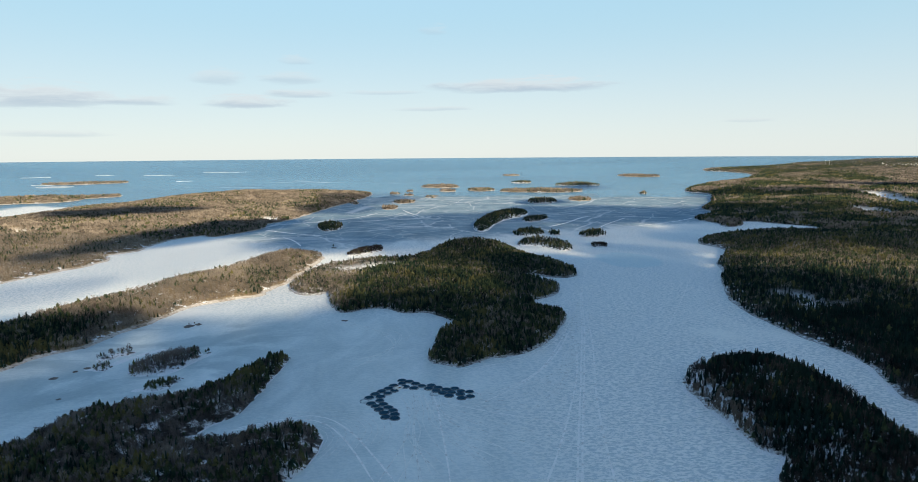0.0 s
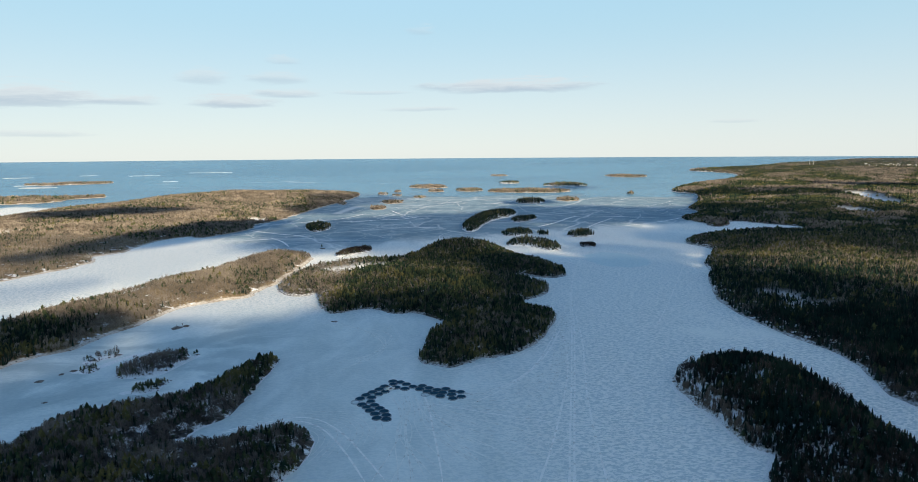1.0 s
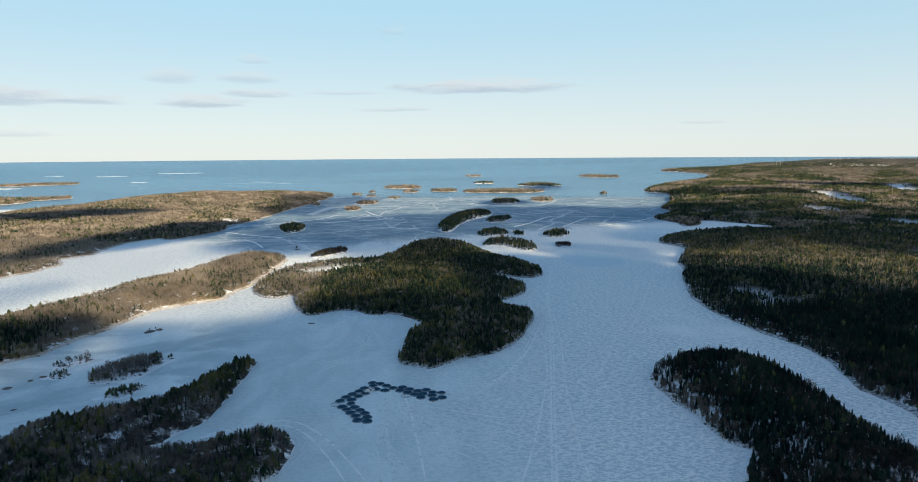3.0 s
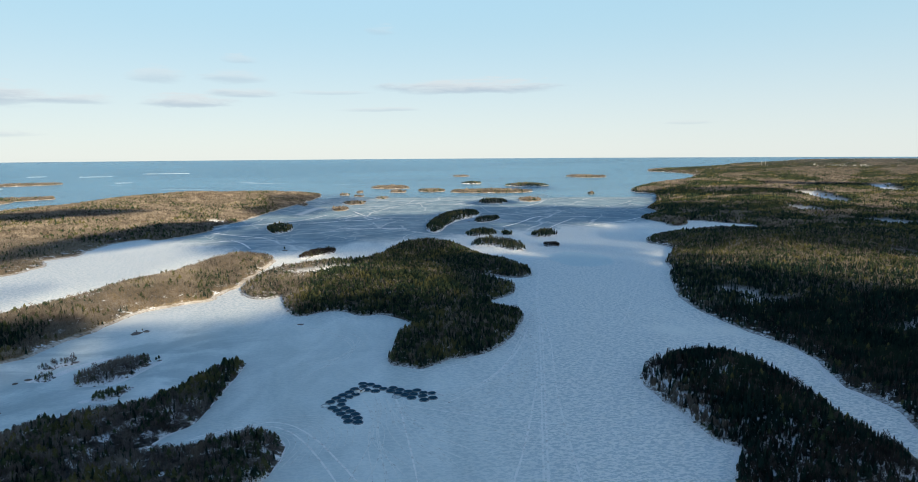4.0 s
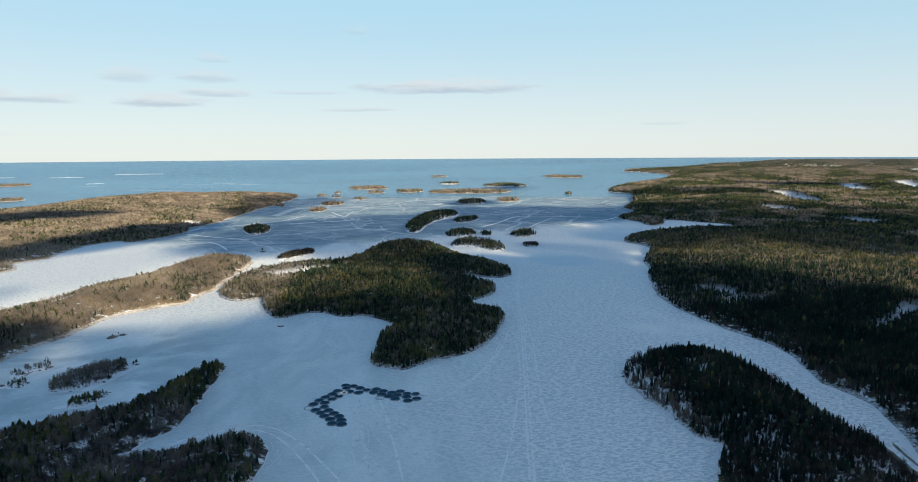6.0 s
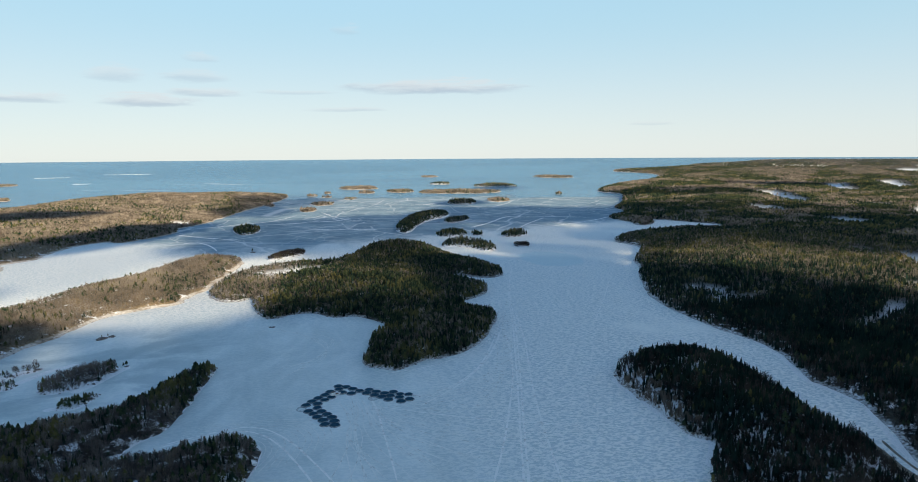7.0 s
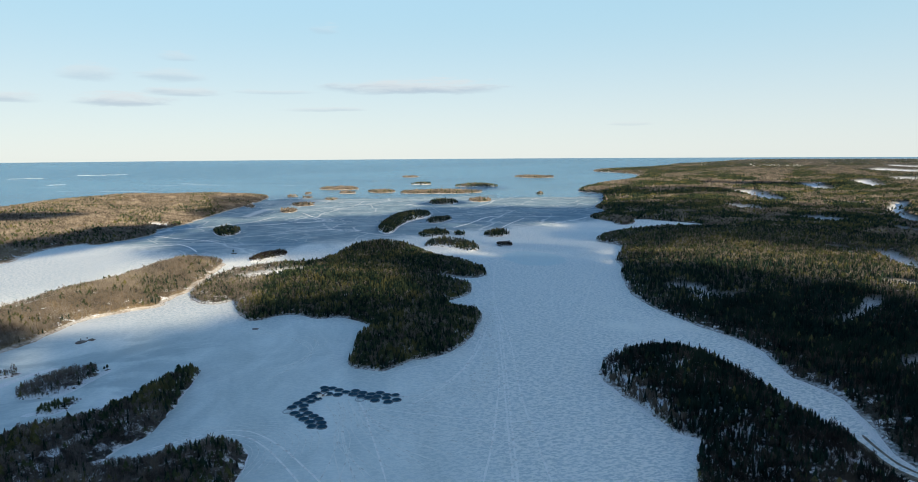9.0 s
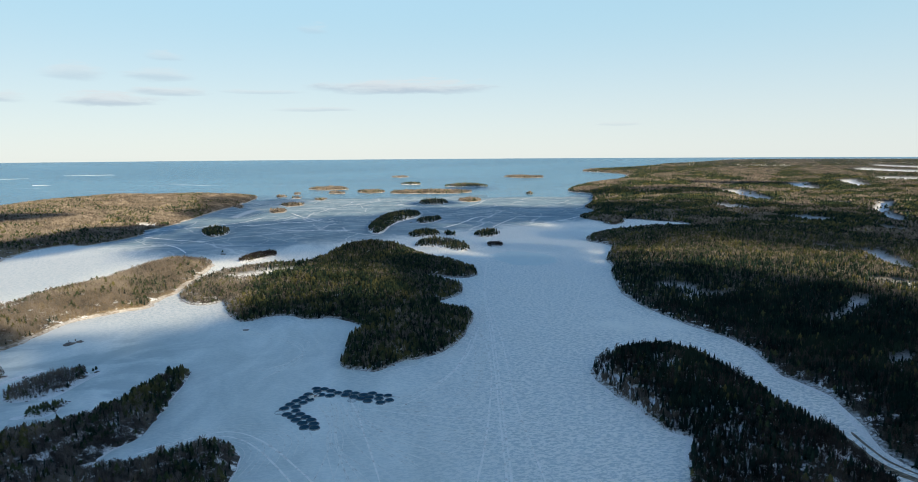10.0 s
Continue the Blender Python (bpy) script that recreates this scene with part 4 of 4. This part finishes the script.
def dish(radius, z, sag, turns=28, rings=4):
    """A net cover, pulled taut at its rim and sagging in the middle."""
    bm = bmesh.new()
    mid = bm.verts.new((0, 0, z - sag))
    rows = [[bm.verts.new((radius * r / rings * math.cos(a), radius * r / rings * math.sin(a), z - sag * (1 - (r / rings) ** 2))) for a in (2 * math.pi * i / turns for i in range(turns))]
            for r in range(1, rings + 1)]
    for i in range(turns):
        k = (i + 1) % turns
        bm.faces.new((mid, rows[0][i], rows[0][k]))
        for r in range(rings - 1):
            bm.faces.new((rows[r][i], rows[r + 1][i], rows[r + 1][k], rows[r][k]))
    return bm


def post(x, y, z0, z1, r):
    bm = bmesh.new()
    bmesh.ops.create_cone(bm, cap_ends=True, segments=6, radius1=r, radius2=r * 0.8, depth=z1 - z0, matrix=Matrix.Translation((x, y, (z0 + z1) / 2)))
    return bm


def fish_cage(radius):
    root = new("fish_cage")
    part("float_ring", ring(radius, 0.19, 0.10), FROST, root, "frosted outer float pipe")
    part("inner_float_ring", ring(radius - 0.42, 0.16, 0.10), PIPE, root)
    part("handrail", ring(radius - 0.42, 0.07, 0.62, 14, 5), RAIL, root, "grey handrail pipe")
    part("net", dish(radius - 0.45, 0.60, 0.22, 14), NET, root, "dark sagging net cover")
    for i in range(8):
        a = 2 * math.pi * i / 8
        part("post", post((radius - 0.42) * math.cos(a), (radius - 0.42) * math.sin(a), 0.1, 0.62, 0.06), PIPE, root)
    return tagged(root, "round floating fish cage with a dark net cover on the ice", "fish cage", "fish farm cages")


big, small = fish_cage(4.05), fish_cage(3.7)
SMALL = {2, 6, 9, 13, 24, 26, 29, 32}
first = {}
for n, (x, y) in enumerate(CAGES):
    model = small if n in SMALL else big
    m = pose(x, y, 0.02, 0, 0, n * 37)
    if model in first:
        copy_thing(model, m)
    else:
        first[model] = True
        model.matrix_basis = m
for x, y in ((-78.0, 501.6), (-21.7, 516.3)):
    root = new("cage_frame")
    root.matrix_basis = pose(x, y, 0.02)
    part("float_ring", ring(3.7, 0.22, 0.12), FROST, root)
    part("handrail", ring(3.45, 0.08, 0.9, sides=5), FROST, root)
    for i in range(8):
        a = 2 * math.pi * i / 8
        part("post", post(3.45 * math.cos(a), 3.45 * math.sin(a), 0.1, 0.9, 0.06), FROST, root)
    tagged(root, "empty frosted cage ring frozen into the ice", "fish cage", "empty cage rings")


def box(bm, x0, y0, z0, x1, y1, z1):
    g = bmesh.ops.create_cube(bm, size=1)
    for w in g["verts"]:
        w.co = Vector((x0 + (w.co.x + 0.5) * (x1 - x0), y0 + (w.co.y + 0.5) * (y1 - y0), z0 + (w.co.z + 0.5) * (z1 - z0)))
    return bm


def work_boat():
    root = new("work_boat")
    root.matrix_basis = pose(-52.6, 529.4, 0.05, 0, 0, -58) @ Matrix.Scale(1.2, 4)
    bm = bmesh.new()
    rows = []
    for i in range(9):
        u = i / 8
        w = 1.35 * (1 - max(0, (u - 0.55) / 0.45) ** 2.2) + 0.04
        y = -4.0 + 8.0 * u
        rows.append([bm.verts.new(p) for p in ((-w, y, 0.95 + 0.25 * u ** 3), (-0.7 * w, y, 0.1), (0.7 * w, y, 0.1), (w, y, 0.95 + 0.25 * u ** 3), (0.85 * w, y, 0.7), (-0.85 * w, y, 0.7))])
    for p, q in zip(rows, rows[1:]):
        for j in range(6):
            bm.faces.new((p[j], q[j], q[(j + 1) % 6], p[(j + 1) % 6]))
    bm.faces.new(rows[0][::-1]), bm.faces.new(rows[-1])
    part("hull", bm, HULL, root, "white hull")
    bm = box(bmesh.new(), -0.95, -3.4, 0.7, 0.95, -0.6, 2.6)
    bmesh.ops.bevel(bm, geom=list(bm.edges), offset=0.12, segments=2, affect="EDGES")
    part("wheelhouse", bm, HULL, root, "white wheelhouse")
    part("roof", box(bmesh.new(), -1.1, -3.6, 2.6, 1.1, -0.4, 2.72), DARKMETAL, root, "dark roof")
    part("deck", box(bmesh.new(), -1.1, -0.4, 0.72, 1.1, 1.8, 0.95), RUST, root, "rust-red foredeck")
    part("mast", post(0, -2.0, 2.7, 4.6, 0.06), DARKMETAL, root)
    tagged(root, "small white work boat with a rust-red foredeck among the cages", "boat")


work_boat()


def gangway():
    root = new("gangway")
    root.matrix_basis = pose(14.5, 517.5, 0.05, 0, 0, -35)
    part("deck", box(bmesh.new(), -4.0, -0.6, 0.15, 4.0, 0.6, 0.35), HULL, root)
    for x in (-3, 0, 3):
        part("float", box(bmesh.new(), x - 0.8, -0.5, -0.02, x + 0.8, 0.5, 0.15), PIPE, root)
    tagged(root, "narrow frosted gangway beside the fish cages", "gangway")


gangway()

# ================= shore rocks, reefs =================


def boulder(seed, flat=0.6):
    rng = np.random.RandomState(seed)
    bm = bmesh.new()
    bmesh.ops.create_icosphere(bm, subdivisions=2, radius=1.0)
    for w in bm.verts:
        w.co *= 0.75 + 0.5 * noise.noise(w.co * 1.3 + Vector((seed * 3.1, 0, 0))) + 0.1 * rng.rand()
        w.co.z *= flat
    return bm


for n, (x, y, r) in enumerate([(-368, 561, 5), (-333, 511, 3), (-360, 580, 4), (-354, 589, 5), (-260, 510, 4), (-319, 737, 9), (-311, 745, 6), (-139, 758, 5), (-256, 634, 3), (-308, 626, 3),
                               (-269, 1367, 8), (118, 1157, 4), (170, 1890, 6), (21, 500, 1)]):
    bm = boulder(n, 0.22)
    bmesh.ops.scale(bm, vec=(r, r * 0.7, r), verts=bm.verts)
    me = bpy.data.meshes.new("rock")
    bm.to_mesh(me)
    bm.free()
    me.materials.append(ROCK)
    ob = new("rock", me)
    ob.matrix_basis = pose(x, y, 0.0, 0, 0, n * 50)
    tagged(ob, "low lichened rock frozen into the lake ice", "rock", "reef rocks")


def shore_rocks(key, count, seed, inside=(-1.0, 4.0)):
    """Boulders strewn along a shoreline."""
    info, rng = LANDS[key], np.random.RandomState(seed)
    p = info["outline"]
    lo, hi = p.min(0), p.max(0)
    x, y = lo[0] + rng.rand(count * 60) * (hi[0] - lo[0]), lo[1] + rng.rand(count * 60) * (hi[1] - lo[1])
    z, d, _ = ground(info, x, y)
    ok = np.where((d > inside[0]) & (d < inside[1]))[0][:count]
    bm = boulder(seed, 0.65)
    v = np.array([w.co[:] for w in bm.verts])
    f = np.array([[w.index for w in q.verts] for q in bm.faces])
    bm.free()
    size = 0.35 + 1.3 * rng.rand(len(ok)) ** 3
    turn = rng.rand(len(ok)) * 6.28
    c, s = np.cos(turn)[:, None], np.sin(turn)[:, None]
    q = np.stack([x[ok][:, None] + size[:, None] * (c * v[:, 0] - s * v[:, 1]), y[ok][:, None] + size[:, None] * (s * v[:, 0] + c * v[:, 1]), np.maximum(z[ok], 0)[:, None] + size[:, None] * v[:, 2]], -1)
    fs = (f[None] + (len(v) * np.arange(len(ok)))[:, None, None]).reshape(-1, 3)
    tagged(new("shore_rocks", raw_mesh("shore_rocks", q.reshape(-1, 3), fs, [ROCK])), "dark boulders strewn along the snowy shore", "rocks", kind="stuff")


for n, (key, count) in enumerate([("headland", 260), ("near_right", 200), ("central", 220), ("west_spit", 160), ("mainland", 250), ("birch_islet", 60), ("rocky_islet", 50), ("low_islet", 40), ("round_islet", 40)]):
    shore_rocks(key, count, n)

shore_rocks("headland", 220, 21, (4.0, 32.0))
shore_rocks("near_right", 90, 22, (4.0, 40.0))
shore_rocks("west_spit", 120, 23, (4.0, 30.0))

# ================= tracks on the ice =================


def strip(name, points, width, mat, label, category, z=0.05, kind="structure"):
    """A gently wavering strip laid along a line of the plan."""
    p = np.array(points, float)
    for _ in range(3):
        mids = np.stack([0.75 * p[:-1] + 0.25 * p[1:], 0.25 * p[:-1] + 0.75 * p[1:]], 1).reshape(-1, 2)
        p = np.concatenate([p[:1], mids, p[-1:]])
    t = np.gradient(p, axis=0)
    t /= np.linalg.norm(t, axis=1)[:, None] + 1e-9
    nrm = np.stack([-t[:, 1], t[:, 0]], -1)
    wob = (rough_field(p[:, 0], p[:, 1], 14.0, 77) - 0.5)[:, None] * nrm * 1.2
    ends = np.minimum(np.arange(len(p)), np.arange(len(p))[::-1])
    w = (width * (0.35 + 0.4 * rough_field(p[:, 0], p[:, 1], 20.0, 78)) * np.clip((ends + 0.2) / 5, 0, 1))[:, None]
    rows = [(q, z + lift + sheet(q[:, 0], q[:, 1])[0]) for q, lift in ((p + wob + nrm * w, 0.0), (p + wob, 0.02), (p + wob - nrm * w, 0.0))]
    v = np.concatenate([np.column_stack([q, h]) for q, h in rows])
    n = len(p)
    i = np.arange(n - 1)
    f = np.concatenate([np.stack([i + n, i + n + 1, i + 1, i], -1), np.stack([i + 2 * n, i + 2 * n + 1, i + n + 1, i + n], -1)])
    tagged(new(name, raw_mesh(name, v, f, [mat])), label, category, kind=kind)


LINES = [[(62, 322), (81, 420), (110, 562), (141, 719), (173, 906), (235, 1152)], [(65, 322), (84, 420), (113, 562), (144, 719), (175, 906), (215, 1080)], [(50, 359), (81, 460), (115, 595), (128, 720)],
         [(-6, 368), (-17, 484), (-25, 528)], [(-170, 446), (-140, 462), (-112, 470), (-85, 440), (-53, 371)], [(-168, 450), (-138, 467), (-108, 477), (-78, 445), (-40, 371)], [(238, 717), (300, 850), (429, 1144)],
         [(16, 495), (60, 545), (95, 613), (128, 720)], [(20, 510), (70, 560), (100, 640), (135, 760)], [(-20, 500), (40, 470), (130, 440)], [(-14, 575), (40, 592), (90, 640), (125, 720)],
         [(92, 350), (110, 500), (140, 650), (160, 800)]]
for line in LINES:
    strip("track", line, 1.35, TRACK, "faint packed snow track across the ice", "track")
rng = np.random.RandomState(12)
for i in range(22):
    a = (i + 0.6 * rng.rand()) / 22
    strip("track", [(-46 + 34 * a + 4 * rng.randn(), 512 + 6 * rng.rand()), (-40 + 30 * a, 480 + 8 * a), (-40 + 75 * a * a + 5 * rng.randn(), 440 + 20 * a), (-60 + 165 * a + 8 * rng.randn(), 360 + 60 * a)], 0.55 + 0.3 * rng.rand(), TRAIL,
          "faint snowmobile track leading to the fish cages", "track")
for i in range(11):
    a = rng.rand()
    strip("track", [(12 - 30 * rng.rand(), 488 + 20 * rng.rand()), (60 + 25 * a, 460 + 90 * rng.rand()), (95 + 40 * a, 570 + 100 * a), (128 + 25 * a, 720 + 90 * rng.rand()), (165 + 15 * a, 880)], 0.8, TRAIL,
          "faint snowmobile track curving over the ice", "track")
for i in range(12):
    strip("track", [(-112 + 5.5 * i, 385 + 4 * i), (-94 + 4 * i, 430 + 3 * i), (-112 + 3 * i, 455 + 3 * i), (-160, 450 + 2.5 * i)], 0.5, TRAIL, "faint packed snow track round the headland", "track")
for i in range(7):
    a = rng.rand()
    strip("track", [(-90 - 40 * a, 560 + 60 * rng.rand()), (-60 - 20 * a, 620 + 40 * rng.rand()), (-90 + 60 * a, 700 + 30 * a), (-150 - 40 * a, 740 + 40 * rng.rand())], 0.6, TRAIL, "faint snowmobile track curving round the bay", "track")

# snow blown against the islets and the headland: line, width
DRIFTS = [([(-354, 584), (-336, 596), (-329, 618), (-318, 636), (-304, 648)], 9), ([(-276, 566), (-266, 590), (-260, 613), (-253, 634)], 9), ([(-282, 529), (-264, 536), (-252, 552)], 7),
          ([(-169, 610), (-169, 580), (-170, 540), (-173, 490), (-181, 466), (-190, 452), (-192, 436), (-203, 424)], 3.5), ([(-203, 417), (-180, 424), (-158, 430), (-140, 440), (-126, 449)], 6),
          ([(-110, 448), (-98, 436), (-97, 410), (-104, 386), (-110, 362), (-113, 336)], 3.5),
          ([(192, 535), (189, 516), (192, 495), (196, 470), (198, 440), (201, 416)], 4), ([(200, 412), (212, 403), (214, 394), (204, 382), (193, 366)], 9),
          ([(368, 440), (362, 480), (357, 505), (369, 540), (380, 580), (382, 620)], 5), ([(325, 336), (329, 362), (342, 392), (354, 420), (368, 446)], 5)]
for line, width in DRIFTS:
    strip("snow_drift", line, width, DRIFT, "wind-packed white snow drift along a shore", "snow drift", 0.04)


# pressure cracks filled with snow on the bare ice
CRACKS = [[(-197, 1764), (-79, 1761), (-2, 1719)],
          [(243, 1733), (318, 1846), (389, 2007), (444, 2035), (655, 1949)],
          [(389, 2007), (337, 2075), (308, 2176), (269, 2166), (268, 2490)],
          [(364, 1677), (406, 1779), (512, 1965)],
          [(532, 2184), (554, 2039), (556, 1994)],
          [(568, 2236), (698, 2350), (818, 2430), (899, 2546)],
          [(413, 2247), (604, 2164), (737, 2190)],
          [(-209, 2349), (-101, 2399), (-29, 2475), (26, 2754)],
          [(697, 2591), (778, 2712), (886, 2632)],
          [(479, 2340), (579, 2443), (699, 2438)],
          [(-205, 2307), (-121, 2020), (0, 1935)]]
CRACKS += [[(-221, 2003), (-163, 1948), (-89, 2050)],
           [(99, 2517), (203, 2529), (267, 2482)],
           [(641, 2742), (704, 2654), (774, 2602), (977, 2646)],
           [(452, 1716), (616, 1835), (720, 1952)],
           [(-555, 1794), (-500, 1848), (-449, 1885), (-404, 1937), (-330, 1988), (-274, 2177)],
           [(-429, 1552), (-384, 1490), (-348, 1400)],
           [(-527, 1716), (-440, 1636), (-332, 1570)],
           [(-381, 2134), (-325, 2190), (-300, 2404)],
           [(-313, 1922), (-268, 1915), (-216, 1957)],
           [(-454, 1537), (-426, 1522)]]
for n, line in enumerate(CRACKS):
    p = np.array(line, float)
    run = np.abs(p[-1] - p[0])
    strip("ice_crack", line, (1.4 + 8.0 * run[0] / (run.sum() + 1.0)) * (0.4 if np.hypot(*p.mean(0)) > 2150 else 1.0), DRIFT, "snow-filled pressure crack across grey lake ice", "ice crack", 0.06)

# ================= marsh between island and mainland =================
strip("marsh", [(323, 398), (319, 383), (315, 365), (311, 347), (311, 334), (316, 320), (324, 306)], 7.0, REED, "frozen marsh with brown dry reeds", "marsh", 0.10)
strip("marsh", [(331, 386), (325, 368), (321, 350), (320, 336), (327, 318)], 2.2, REED, "ragged bed of brown dry reeds in the ice", "marsh", 0.09)
strip("path", [(317, 391), (315, 380), (311, 363), (306, 344), (304, 332), (303, 316)], 1.6, SAND, "pale trodden path along the marsh edge", "path", 0.30)

# ================= drift ice in the open lake =================
for n, (x, y, a, b) in enumerate([(-1913, 3061, 70, 40), (-2000, 3110, 50, 14), (-2214, 3378, 60, 8), (-1955, 3578, 40, 7), (-1698, 3652, 70, 7), (-1444, 3861, 80, 8),
                                  (-1330, 3900, 40, 6), (-1455, 3427, 35, 7)]):
    ring_points = rounded(oval(x, y, 1.15 * a, 0.75 * b, -math.degrees(math.atan2(x, y)), n + 40))
    z, _ = sheet(ring_points[:, 0], ring_points[:, 1])
    bm = bmesh.new()
    top = [bm.verts.new((p[0], p[1], h + 0.7)) for p, h in zip(ring_points, z)]
    low = [bm.verts.new((p[0], p[1], h - 0.5)) for p, h in zip(ring_points, z)]
    bm.faces.new(top)
    for i in range(len(top)):
        k = (i + 1) % len(top)
        bm.faces.new((low[i], low[k], top[k], top[i]))
    me = bpy.data.meshes.new("ice_floe")
    bm.to_mesh(me)
    bm.free()
    me.materials.append(FLOE)
    tagged(new("ice_floe", me), "long white ice floe drifting in open water", "ice floe", "drift ice")

# ================= far town =================


def town_block(x, y, w, d, h):
    gz, _, _ = ground(LANDS["mainland"], np.array([float(x)]), np.array([float(y)]))
    root = new("apartment_block")
    root.matrix_basis = pose(x, y, float(gz[0]) + 2.0, 0, 0, -math.degrees(math.atan2(x, y)))
    part("wall", box(bmesh.new(), -w / 2, -d / 2, -4, w / 2, d / 2, h), PLASTER, root)
    part("roof", box(bmesh.new(), -w / 2 - 0.4, -d / 2 - 0.4, h, w / 2 + 0.4, d / 2 + 0.4, h + 0.8), TRACK, root)
    tagged(root, "far pale apartment block above the forest", "building", "far town")


rng = np.random.RandomState(5)
for i in range(26):
    u = (i + rng.rand()) / 26
    town_block(2370 + 210 * u + 25 * rng.randn(), 3600 - 190 * u + 25 * rng.randn(), 3.5 + 5 * rng.rand(), 3, 1.6 + 1.6 * rng.rand())
for x, y in ((2111, 3726), (2129, 3716)):
    gz, _, _ = ground(LANDS["mainland"], np.array([float(x)]), np.array([float(y)]))
    root = new("chimney_stack")
    root.matrix_basis = pose(x, y, float(gz[0]) - 1)
    part("shaft", post(0, 0, 0, 28, 1.3), PLASTER, root)
    part("cap", post(0, 0, 27, 28.5, 1.5), RUST, root)
    tagged(root, "tall far chimney stack rising above the forest", "chimney", "far chimneys")
